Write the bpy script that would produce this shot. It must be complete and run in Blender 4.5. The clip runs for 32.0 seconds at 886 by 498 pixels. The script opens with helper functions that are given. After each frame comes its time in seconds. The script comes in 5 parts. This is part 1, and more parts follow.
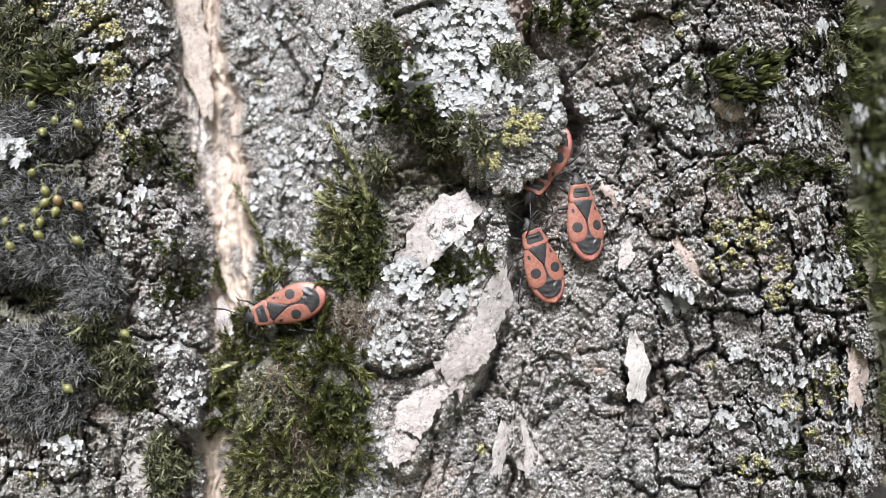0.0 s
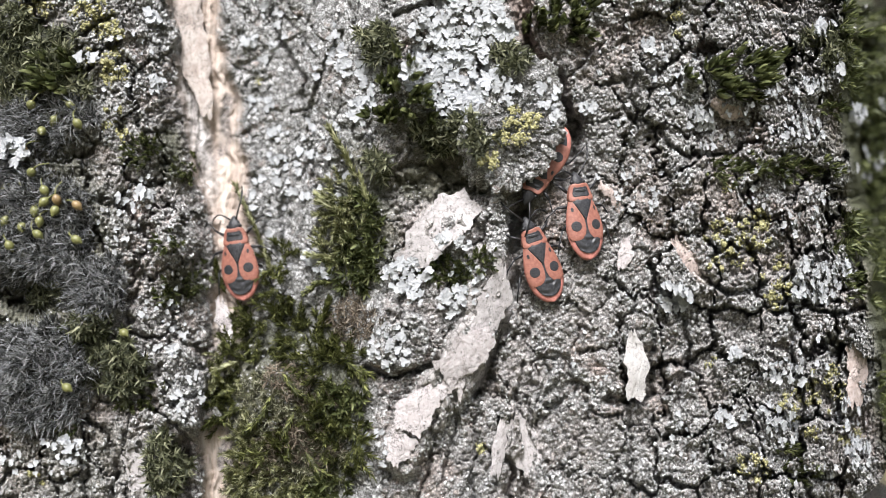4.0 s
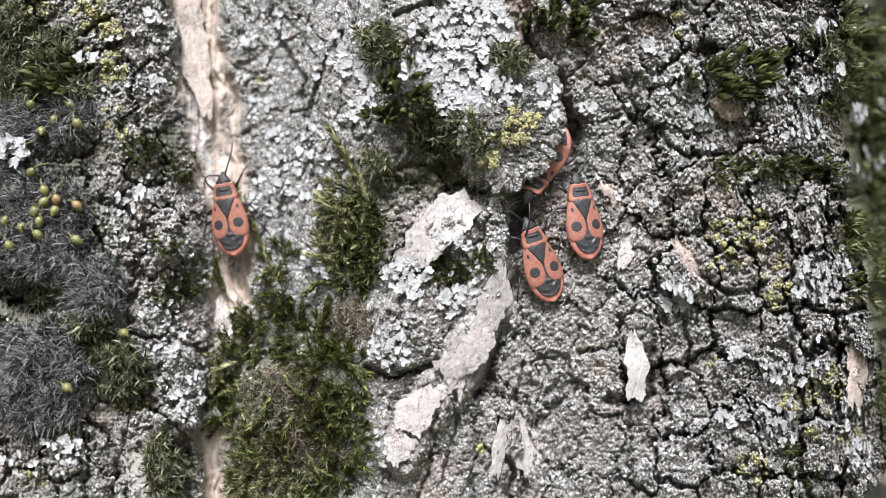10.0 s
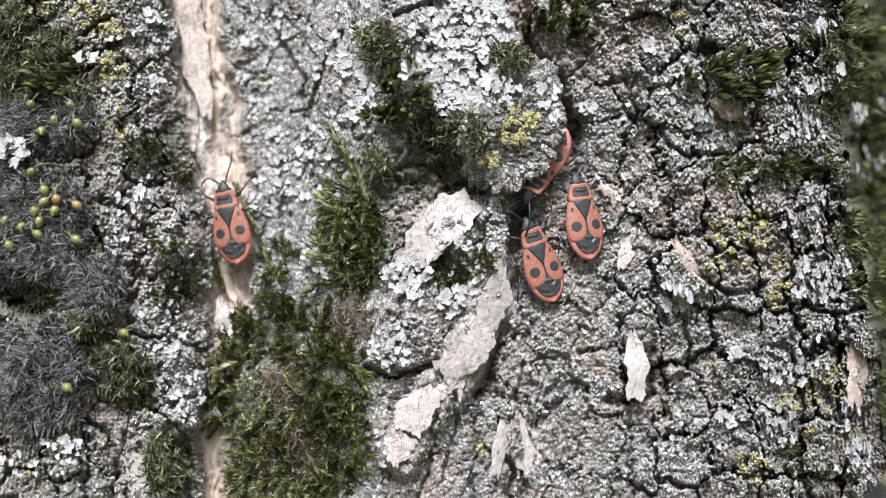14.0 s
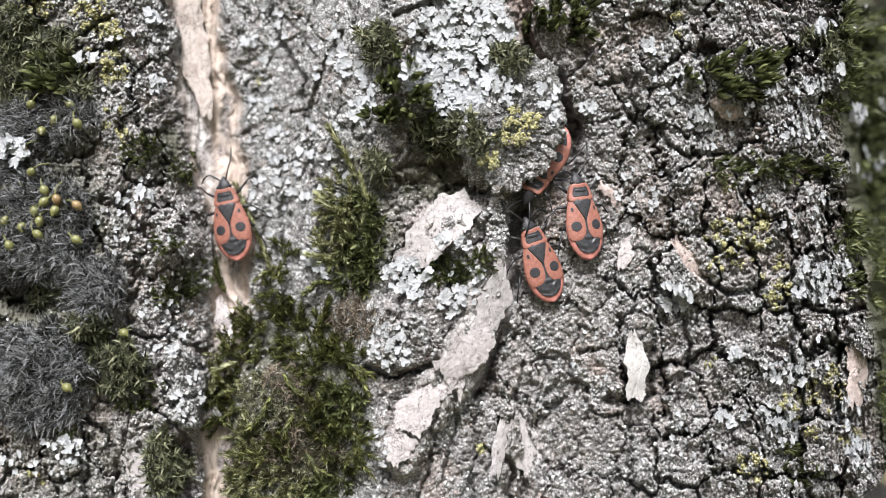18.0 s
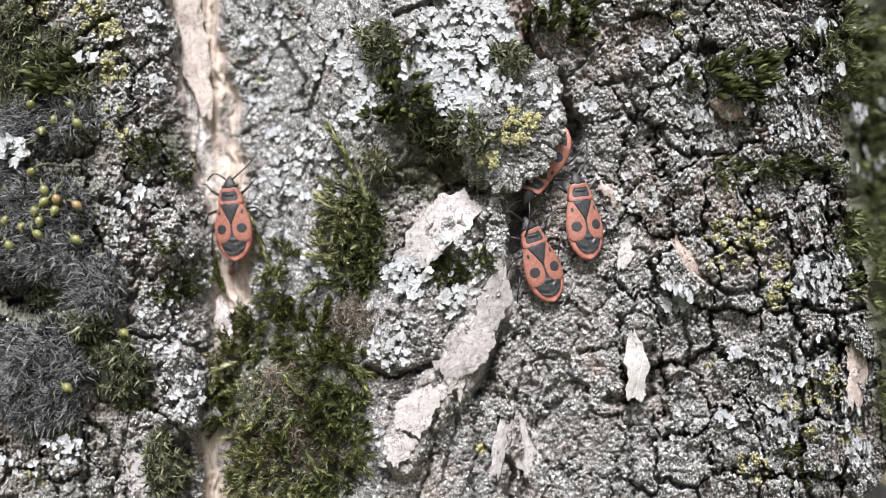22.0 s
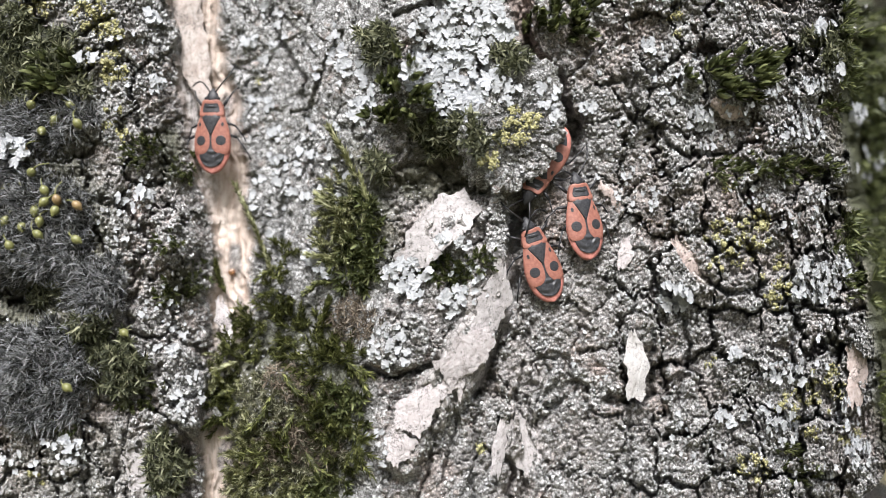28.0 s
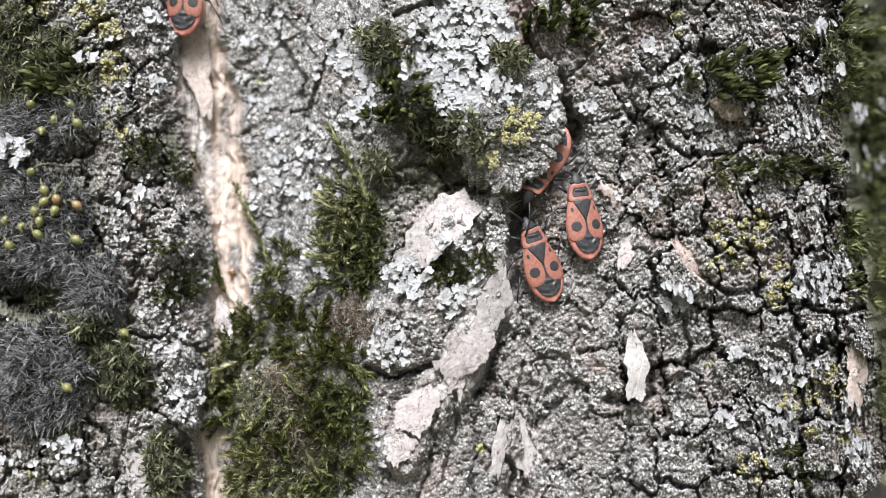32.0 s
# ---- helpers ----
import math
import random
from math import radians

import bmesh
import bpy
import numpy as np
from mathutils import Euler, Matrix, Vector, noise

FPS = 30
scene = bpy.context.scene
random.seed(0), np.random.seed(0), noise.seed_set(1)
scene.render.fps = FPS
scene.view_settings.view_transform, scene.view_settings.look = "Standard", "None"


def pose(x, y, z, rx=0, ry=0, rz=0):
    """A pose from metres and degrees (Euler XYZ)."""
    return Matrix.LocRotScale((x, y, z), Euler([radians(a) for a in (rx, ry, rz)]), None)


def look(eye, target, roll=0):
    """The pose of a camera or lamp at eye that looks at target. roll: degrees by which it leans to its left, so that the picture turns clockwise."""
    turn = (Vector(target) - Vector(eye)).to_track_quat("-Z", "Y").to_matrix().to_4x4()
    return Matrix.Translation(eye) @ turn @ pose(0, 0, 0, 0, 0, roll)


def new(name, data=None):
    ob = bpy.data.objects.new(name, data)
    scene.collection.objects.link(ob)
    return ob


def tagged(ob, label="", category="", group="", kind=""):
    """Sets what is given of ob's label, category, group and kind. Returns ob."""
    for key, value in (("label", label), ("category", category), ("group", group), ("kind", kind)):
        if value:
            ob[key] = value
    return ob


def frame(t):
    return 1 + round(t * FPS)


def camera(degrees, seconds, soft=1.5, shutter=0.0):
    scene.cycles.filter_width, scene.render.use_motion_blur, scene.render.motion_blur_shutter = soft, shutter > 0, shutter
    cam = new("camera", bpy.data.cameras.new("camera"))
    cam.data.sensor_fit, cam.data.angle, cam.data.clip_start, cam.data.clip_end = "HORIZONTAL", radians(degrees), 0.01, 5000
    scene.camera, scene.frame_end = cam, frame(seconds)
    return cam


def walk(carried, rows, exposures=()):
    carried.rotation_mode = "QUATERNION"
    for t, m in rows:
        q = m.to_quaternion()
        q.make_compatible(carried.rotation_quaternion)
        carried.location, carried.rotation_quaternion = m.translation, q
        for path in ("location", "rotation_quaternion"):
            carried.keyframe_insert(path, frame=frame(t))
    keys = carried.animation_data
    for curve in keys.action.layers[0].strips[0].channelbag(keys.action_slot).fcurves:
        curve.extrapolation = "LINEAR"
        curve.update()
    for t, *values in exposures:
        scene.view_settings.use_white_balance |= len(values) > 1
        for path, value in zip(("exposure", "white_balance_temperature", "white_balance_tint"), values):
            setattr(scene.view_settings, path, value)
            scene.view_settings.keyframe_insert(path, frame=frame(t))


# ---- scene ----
S = 7.14e-5            # metres per unit of the bark's map at the front of the trunk
F = 1507.0             # lens, in units of the map
D = F * S              # from the lens to the front of the trunk
R, XC = 0.12, -0.0166  # the trunk's radius and the place of its axis (XC, R)
cam = camera(2 * math.degrees(math.atan(784 / F)), 32.0, 0.7)
cam.data.dof.use_dof = True
cam.data.dof.focus_distance = D
cam.data.dof.aperture_fstop = 8.5
NUDGE = 1.5 * S
walk(cam, [(0.0, pose(-NUDGE, -D, 1.2 + NUDGE, 90)), (1.4, pose(-NUDGE, -D, 1.2 + NUDGE, 90)),
           (2.0, pose(0, -D, 1.2, 90)), (32.0, pose(0, -D, 1.2, 90))])

# ---- light: an overcast day, brighter from above ----
world = bpy.data.worlds.new("overcast_sky")
scene.world = world
world.use_nodes = True
wn = world.node_tree.nodes
sky = wn.new("ShaderNodeTexSky")
sky.sky_type, sky.sun_disc = "NISHITA", False
sky.sun_elevation, sky.sun_rotation = radians(53), radians(187)
sky.dust_density = 4.0
sky_grey = wn.new("ShaderNodeHueSaturation")
sky_grey.inputs["Saturation"].default_value = 0.55
world.node_tree.links.new(sky.outputs[0], sky_grey.inputs["Color"])
world.node_tree.links.new(sky_grey.outputs[0], wn["Background"].inputs[0])
wn["Background"].inputs[1].default_value = 0.088
sun = new("sun", bpy.data.lights.new("sun", "SUN"))
sun.data.energy, sun.data.angle, sun.data.color = 3.05, radians(18), (0.975, 0.972, 1.0)
sun.matrix_world = look((-0.1, -0.84, 2.35), (0, 0, 1.2))
scene.view_settings.exposure = 1.42


# ---- materials ----
class Nodes:
    """Short ways to wire a material's nodes."""

    def __init__(self, name):
        self.mat = bpy.data.materials.new(name)
        self.mat.use_nodes = True
        self.tree = self.mat.node_tree
        self.bsdf = self.tree.nodes["Principled BSDF"]
        self.place = self.add("ShaderNodeTexCoord").outputs["Object"]

    def add(self, kind, **values):
        node = self.tree.nodes.new(kind)
        for key, value in values.items():
            node.inputs[key.replace("_", " ")].default_value = value
        return node

    def join(self, a, b):
        self.tree.links.new(a, b)

    def grain(self, scale, detail=4.0, rough=0.6, stretch=None):
        n = self.add("ShaderNodeTexNoise", Scale=scale, Detail=detail, Roughness=rough)
        src = self.place
        if stretch:
            m = self.add("ShaderNodeMapping", Scale=stretch)
            self.join(src, m.inputs[0])
            src = m.outputs[0]
        self.join(src, n.inputs["Vector"])
        return n.outputs["Fac"]

    def ramp(self, fac, stops):
        r = self.add("ShaderNodeValToRGB")
        e = r.color_ramp.elements
        while len(e) < len(stops):
            e.new(0.5)
        for el, (at, col) in zip(e, stops):
            el.position, el.color = at, (*col, 1)
        self.join(fac, r.inputs[0])
        return r.outputs[0]

    def mix(self, fac, a, b, mode="MIX"):
        m = self.tree.nodes.new("ShaderNodeMix")
        m.data_type, m.blend_type = "RGBA", mode
        for sock, val in ((m.inputs["Factor"], fac), (m.inputs[6], a), (m.inputs[7], b)):
            if isinstance(val, (int, float)):
                sock.default_value = val
            elif isinstance(val, tuple):
                sock.default_value = (*val, 1)
            else:
                self.join(val, sock)
        return m.outputs[2]

    def bump(self, height, strength, dist):
        b = self.add("ShaderNodeBump", Strength=strength, Distance=dist)
        self.join(height, b.inputs["Height"])
        self.join(b.outputs[0], self.bsdf.inputs["Normal"])

    def done(self, color, rough=0.8, spec=0.3):
        if isinstance(color, tuple):
            self.bsdf.inputs["Base Color"].default_value = (*color, 1)
        else:
            self.join(color, self.bsdf.inputs["Base Color"])
        if isinstance(rough, float):
            self.bsdf.inputs["Roughness"].default_value = rough
        else:
            self.join(rough, self.bsdf.inputs["Roughness"])
        self.bsdf.inputs["Specular IOR Level"].default_value = spec
        return self.mat


def bark_material():
    """Grey cracked bark with areoled grey crust; the zones (bare inner bark, pale flakes, algal green that also holds
    recess shade, crust) are stored on the mesh.
    """
    n = Nodes("bark")
    fine, mid, big = n.grain(2600, 6, 0.75), n.grain(700, 6, 0.7), n.grain(90, 3)
    fibre = n.grain(900, 5, 0.7, (1.0, 1.0, 0.16))
    warp = n.add("ShaderNodeTexNoise", Scale=700.0, Detail=5.0, Roughness=0.75)
    n.join(n.place, warp.inputs["Vector"])
    shift = n.mix(0.0016, n.place, warp.outputs["Color"], "ADD")
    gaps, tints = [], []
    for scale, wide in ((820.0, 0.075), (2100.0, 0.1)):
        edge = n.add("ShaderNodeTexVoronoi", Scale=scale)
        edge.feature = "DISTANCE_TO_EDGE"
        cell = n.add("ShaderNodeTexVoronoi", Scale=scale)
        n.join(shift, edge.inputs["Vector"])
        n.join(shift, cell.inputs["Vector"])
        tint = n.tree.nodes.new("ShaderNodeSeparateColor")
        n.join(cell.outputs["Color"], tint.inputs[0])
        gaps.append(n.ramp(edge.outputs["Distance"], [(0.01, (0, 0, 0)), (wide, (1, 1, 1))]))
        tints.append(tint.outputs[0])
    # dark gaps: bark between the crust cells, with crevice shade put into the colour
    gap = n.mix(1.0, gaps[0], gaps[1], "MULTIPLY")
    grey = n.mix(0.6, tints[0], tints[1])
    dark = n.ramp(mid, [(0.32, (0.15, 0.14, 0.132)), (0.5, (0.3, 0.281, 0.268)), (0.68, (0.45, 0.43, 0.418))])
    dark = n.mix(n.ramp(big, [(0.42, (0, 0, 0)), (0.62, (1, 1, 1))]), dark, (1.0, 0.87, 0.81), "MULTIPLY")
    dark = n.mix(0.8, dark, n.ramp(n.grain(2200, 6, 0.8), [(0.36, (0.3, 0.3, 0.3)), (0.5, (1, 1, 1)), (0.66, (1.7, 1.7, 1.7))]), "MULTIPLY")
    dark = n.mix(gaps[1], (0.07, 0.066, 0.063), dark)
    zone = n.tree.nodes.new("ShaderNodeAttribute")
    zone.attribute_name = "zone"
    split = n.tree.nodes.new("ShaderNodeSeparateColor")
    n.join(zone.outputs["Color"], split.inputs[0])
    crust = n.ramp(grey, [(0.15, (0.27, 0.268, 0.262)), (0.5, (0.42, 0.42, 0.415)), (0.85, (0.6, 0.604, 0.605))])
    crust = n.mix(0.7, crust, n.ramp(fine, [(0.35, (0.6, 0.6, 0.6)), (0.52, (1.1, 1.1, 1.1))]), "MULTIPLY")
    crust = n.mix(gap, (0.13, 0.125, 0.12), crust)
    wear = n.add("ShaderNodeMath")
    wear.operation = "MULTIPLY"
    n.join(zone.outputs["Alpha"], wear.inputs[0])
    n.join(n.ramp(n.grain(420, 6, 0.75), [(0.36, (0, 0, 0)), (0.5, (1, 1, 1))]), wear.inputs[1])
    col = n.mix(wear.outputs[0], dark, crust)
    # fine wiggly cracks, their shade multiplied into the colour
    crack_shade = n.ramp(n.grain(900, 5, 0.65), [(0.472, (1, 1, 1)), (0.492, (0.1, 0.095, 0.09)), (0.5, (0.1, 0.095, 0.09)), (0.52, (1, 1, 1))])
    col = n.mix(0.4, col, crack_shade, "MULTIPLY")
    bare = n.ramp(fibre, [(0.28, (0.27, 0.2, 0.16)), (0.5, (0.5, 0.42, 0.365)), (0.7, (0.63, 0.575, 0.53))])
    col = n.mix(split.outputs[0], col, bare)
    pale = n.ramp(fibre, [(0.3, (0.2, 0.18, 0.17)), (0.5, (0.42, 0.395, 0.38)), (0.7, (0.55, 0.53, 0.52))])
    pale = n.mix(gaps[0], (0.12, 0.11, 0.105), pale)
    col = n.mix(split.outputs[1], col, pale)
    algae_shade = n.ramp(fine, [(0.3, (0.025, 0.027, 0.018)), (0.7, (0.13, 0.135, 0.08))])
    col = n.mix(split.outputs[2], col, algae_shade)
    n.bump(n.mix(0.55, n.mix(0.6, fine, mid), n.mix(wear.outputs[0], fibre, gap)), 0.8, 0.00035)
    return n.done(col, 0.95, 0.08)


def flake_material(name, low, mid_col, high, seam=(0.09, 0.08, 0.075)):
    n = Nodes(name)
    fibre = n.grain(1100, 6, 0.75, (1.0, 1.0, 0.6))
    spots = n.grain(450, 6, 0.75)
    warp = n.add("ShaderNodeTexNoise", Scale=500.0, Detail=5.0, Roughness=0.7)
    n.join(n.place, warp.inputs["Vector"])
    edge = n.add("ShaderNodeTexVoronoi", Scale=260.0)
    edge.feature = "DISTANCE_TO_EDGE"
    n.join(n.mix(0.006, n.place, warp.outputs["Color"], "ADD"), edge.inputs["Vector"])
    crack = n.ramp(edge.outputs["Distance"], [(0.004, (0, 0, 0)), (0.022, (1, 1, 1))])
    crack = n.mix(n.ramp(n.grain(240, 3), [(0.46, (0, 0, 0)), (0.56, (1, 1, 1))]), crack, (1.0, 1.0, 1.0))
    col = n.ramp(fibre, [(0.2, low), (0.38, mid_col), (0.6, high)])
    col = n.mix(n.ramp(spots, [(0.55, (0, 0, 0)), (0.68, (0.7, 0.7, 0.7))]), col, low)
    col = n.mix(crack, seam, col)
    col = n.mix(0.8, col, n.ramp(n.grain(2400, 6, 0.8), [(0.36, (0.4, 0.39, 0.38)), (0.47, (1, 1, 1))]), "MULTIPLY")
    n.bump(n.mix(0.5, n.mix(0.5, fibre, n.grain(3500, 3)), crack), 0.55, 0.00022)
    return n.done(col, 0.92, 0.1)


def island_material(name, stops, rough=0.7, spec=0.3, fine=3000, bump=0.4, thin=0.0):
    """A material whose tint changes from grain to grain, or leaf to leaf."""
    n = Nodes(name)
    geo = n.tree.nodes.new("ShaderNodeNewGeometry")
    speck = n.grain(fine, 4, 0.7)
    col = n.ramp(geo.outputs["Random Per Island"], stops)
    col = n.mix(0.45, col, n.ramp(speck, [(0.3, (0.35, 0.35, 0.35)), (0.7, (1, 1, 1))]), "MULTIPLY")
    n.bump(speck, bump, 0.0001)
    if thin:
        n.join(col, n.add("ShaderNodeBsdfTranslucent").inputs["Color"])
        through_leaf = n.tree.nodes[-1]
        blend = n.add("ShaderNodeMixShader", Fac=thin)
        n.join(n.bsdf.outputs[0], blend.inputs[1])
        n.join(through_leaf.outputs[0], blend.inputs[2])
        n.join(blend.outputs[0], n.tree.nodes["Material Output"].inputs[0])
    return n.done(col, rough, spec)


def shell_material(name, a, b, rough, spec=0.5, wrinkle=0.3, scale=2500):
    """The shell of an insect."""
    n = Nodes(name)
    g = n.grain(scale, 4, 0.6)
    col = n.ramp(g, [(0.3, a), (0.7, b)])
    n.bump(g, wrinkle, 0.00012)
    return n.done(col, rough, spec)


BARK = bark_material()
PALE_FLAKE = flake_material("pale_flake", (0.3, 0.265, 0.258), (0.375, 0.34, 0.334), (0.43, 0.402, 0.398))
DIM_FLAKE = flake_material("dim_flake", (0.24, 0.222, 0.216), (0.33, 0.308, 0.303), (0.41, 0.39, 0.385), (0.16, 0.148, 0.14))
WHITE_FLAKE = flake_material("white_flake", (0.42, 0.395, 0.385), (0.52, 0.498, 0.492), (0.58, 0.562, 0.556), (0.3, 0.28, 0.27))
PINK_FLAKE = flake_material("pink_flake", (0.17, 0.13, 0.115), (0.32, 0.26, 0.235), (0.42, 0.36, 0.335))
TAN_FLAKE = flake_material("tan_flake", (0.17, 0.135, 0.115), (0.36, 0.305, 0.275), (0.46, 0.415, 0.385))
CRUST = island_material("grey_crust", [(0.0, (0.17, 0.167, 0.16)), (0.5, (0.33, 0.33, 0.322)), (0.88, (0.46, 0.462, 0.456)), (1.0, (0.54, 0.545, 0.542))], 0.95, 0.08, 2200, 0.5)
YELLOW = island_material("yellow_crust", [(0.0, (0.17, 0.163, 0.085)), (0.6, (0.34, 0.32, 0.145)), (1.0, (0.5, 0.48, 0.28))], 0.8, 0.2)
LOBE = island_material("white_lobe", [(0.0, (0.36, 0.373, 0.386)), (1.0, (0.5, 0.514, 0.53))], 0.75, 0.3, 1500)
LOBE_GREY = island_material("grey_lobe", [(0.0, (0.28, 0.29, 0.295)), (1.0, (0.54, 0.553, 0.565))], 0.8, 0.3, 1500)
MOSS_DARK = island_material("dark_moss", [(0.0, (0.035, 0.042, 0.015)), (0.6, (0.095, 0.113, 0.04)), (1.0, (0.25, 0.27, 0.115))], 0.5, 0.4, thin=0.4)
MOSS_BLACK = island_material("blackish_moss", [(0.0, (0.025, 0.028, 0.016)), (0.6, (0.095, 0.103, 0.052)), (1.0, (0.36, 0.365, 0.235))], 0.6, 0.3, thin=0.4)
MOSS_YELLOW = island_material("yellow_green_moss", [(0.0, (0.07, 0.076, 0.026)), (0.5, (0.245, 0.25, 0.108)), (1.0, (0.6, 0.605, 0.39))], 0.45, 0.4, thin=0.4)
MOSS_SHADE = island_material("shaded_moss", [(0.0, (0.03, 0.032, 0.008)), (0.6, (0.1, 0.112, 0.032)), (1.0, (0.3, 0.315, 0.12))], 0.5, 0.35, thin=0.4)
MOSS_OLIVE = island_material("olive_moss", [(0.0, (0.05, 0.052, 0.026)), (0.5, (0.16, 0.16, 0.085)), (1.0, (0.46, 0.455, 0.34))], 0.55, 0.35, thin=0.4)
MOSS_PALE = island_material("pale_moss", [(0.0, (0.2, 0.21, 0.09)), (0.5, (0.4, 0.41, 0.2)), (1.0, (0.6, 0.61, 0.4))], 0.45, 0.4, thin=0.4)
MOSS_DRY = island_material("dry_moss", [(0.0, (0.09, 0.07, 0.05)), (0.5, (0.25, 0.2, 0.15)), (1.0, (0.5, 0.44, 0.36))], 0.7, 0.3, thin=0.4)
MOSS_GREY = island_material("grey_moss", [(0.0, (0.03, 0.032, 0.029)), (0.6, (0.08, 0.083, 0.078)), (1.0, (0.18, 0.185, 0.178))], 0.6, 0.3, thin=0.4)
HAIR = island_material("hair_tips", [(0.0, (0.14, 0.144, 0.148)), (1.0, (0.4, 0.405, 0.41))], 0.5, 0.4)
CAPSULE = shell_material("capsule_green", (0.1, 0.105, 0.033), (0.17, 0.17, 0.065), 0.4, 0.5, 0.2)
CAPSULE_BROWN = shell_material("capsule_brown", (0.15, 0.1, 0.045), (0.23, 0.16, 0.075), 0.4, 0.5, 0.2)
RED = shell_material("red_shell", (0.19, 0.072, 0.051), (0.29, 0.125, 0.093), 0.5, 0.4)
RIM = shell_material("pink_rim", (0.3, 0.105, 0.085), (0.45, 0.19, 0.155), 0.45, 0.45)
BLACK = shell_material("black_shell", (0.012, 0.012, 0.014), (0.04, 0.04, 0.043), 0.46, 0.32, 0.5, 4000)
MEMBRANE = shell_material("black_membrane", (0.014, 0.014, 0.016), (0.045, 0.046, 0.05), 0.36, 0.45, 0.6, 1800)
LIMB = shell_material("black_limb", (0.008, 0.008, 0.009), (0.016, 0.016, 0.018), 0.45, 0.4)


# ---- numbers on the bark: noise, cells, the map ----
def lattice(ix, iy, seed):
    h = (ix.astype(np.int64) * 374761393 + iy.astype(np.int64) * 668265263 + seed * 974634777) & 0x7FFFFFFF
    h = ((h ^ (h >> 13)) * 1274126177) & 0x7FFFFFFF
    h = ((h ^ (h >> 16)) * 2246822519) & 0x7FFFFFFF
    return ((h ^ (h >> 15)) & 0xFFFFFF) / float(0xFFFFFF)


def soft_noise(x, y, seed):
    ix, iy = np.floor(x), np.floor(y)
    fx, fy = x - ix, y - iy
    fx, fy = fx * fx * (3 - 2 * fx), fy * fy * (3 - 2 * fy)
    a, b = lattice(ix, iy, seed), lattice(ix + 1, iy, seed)
    c, d = lattice(ix, iy + 1, seed), lattice(ix + 1, iy + 1, seed)
    return (a + (b - a) * fx) * (1 - fy) + (c + (d - c) * fx) * fy - 0.5


def layers(x, y, seed, octaves=4, gain=0.55):
    total, amp = 0.0, 1.0
    for i in range(octaves):
        total = total + amp * soft_noise(x * 2 ** i, y * 2 ** i, seed + i)
        amp *= gain
    return total


def cells(x, y, seed):
    """Distances to the nearest and second nearest of jittered centres, and the nearest one's number."""
    ix, iy = np.floor(x), np.floor(y)
    f1 = np.full(np.shape(x), 9.0)
    f2 = f1.copy()
    who = np.zeros(np.shape(x))
    for dx in (-1, 0, 1):
        for dy in (-1, 0, 1):
            cx, cy = ix + dx, iy + dy
            px = cx + 0.1 + 0.8 * lattice(cx, cy, seed)
            py = cy + 0.1 + 0.8 * lattice(cx, cy, seed + 7)
            d = np.hypot(px - x, py - y)
            near = d < f1
            f2 = np.where(near, f1, np.minimum(f2, d))
            who = np.where(near, lattice(cx, cy, seed + 13), who)
            f1 = np.where(near, d, f1)
    return f1, f2, who


def step(x, a, b):
    t = np.clip((x - a) / (b - a), 0, 1)
    return t * t * (3 - 2 * t)


def line_far(u, v, pts):
    """Distance to a bent line, and how far along it (0 to 1) the nearest place lies; left of it the side is positive."""
    best, along, side = np.full(np.shape(u), 1e9), np.zeros(np.shape(u)), np.ones(np.shape(u))
    n = len(pts) - 1
    for i, ((x0, y0), (x1, y1)) in enumerate(zip(pts[:-1], pts[1:])):
        dx, dy = x1 - x0, y1 - y0
        t = np.clip(((u - x0) * dx + (v - y0) * dy) / (dx * dx + dy * dy), 0, 1)
        d = np.hypot(u - x0 - t * dx, v - y0 - t * dy)
        near = d < best
        best = np.where(near, d, best)
        along = np.where(near, (i + t) / n, along)
        side = np.where(near, np.sign(dx * (v - y0) - dy * (u - x0)), side)
    return best, along, side


def oval(u, v, cu, cv, ru, rv, soft=0.35):
    return 1 - step(np.hypot((u - cu) / ru, (v - cv) / rv), 1 - soft, 1 + soft)


CHANNEL = [(338, -120), (345, 0), (365, 150), (392, 300), (416, 450), (414, 600)]
CHANNEL_LOW = [(385, 720), (380, 820), (388, 1000)]
RIDGE = [(868, 470), (858, 560), (815, 650), (760, 715), (715, 800)]
GULLY = [(935, 320), (915, 400), (906, 480), (902, 540), (876, 610), (845, 690)]
STEP = [(922, -150), (922, 0), (928, 85), (980, 145), (1008, 215), (1016, 270), (1004, 320)]
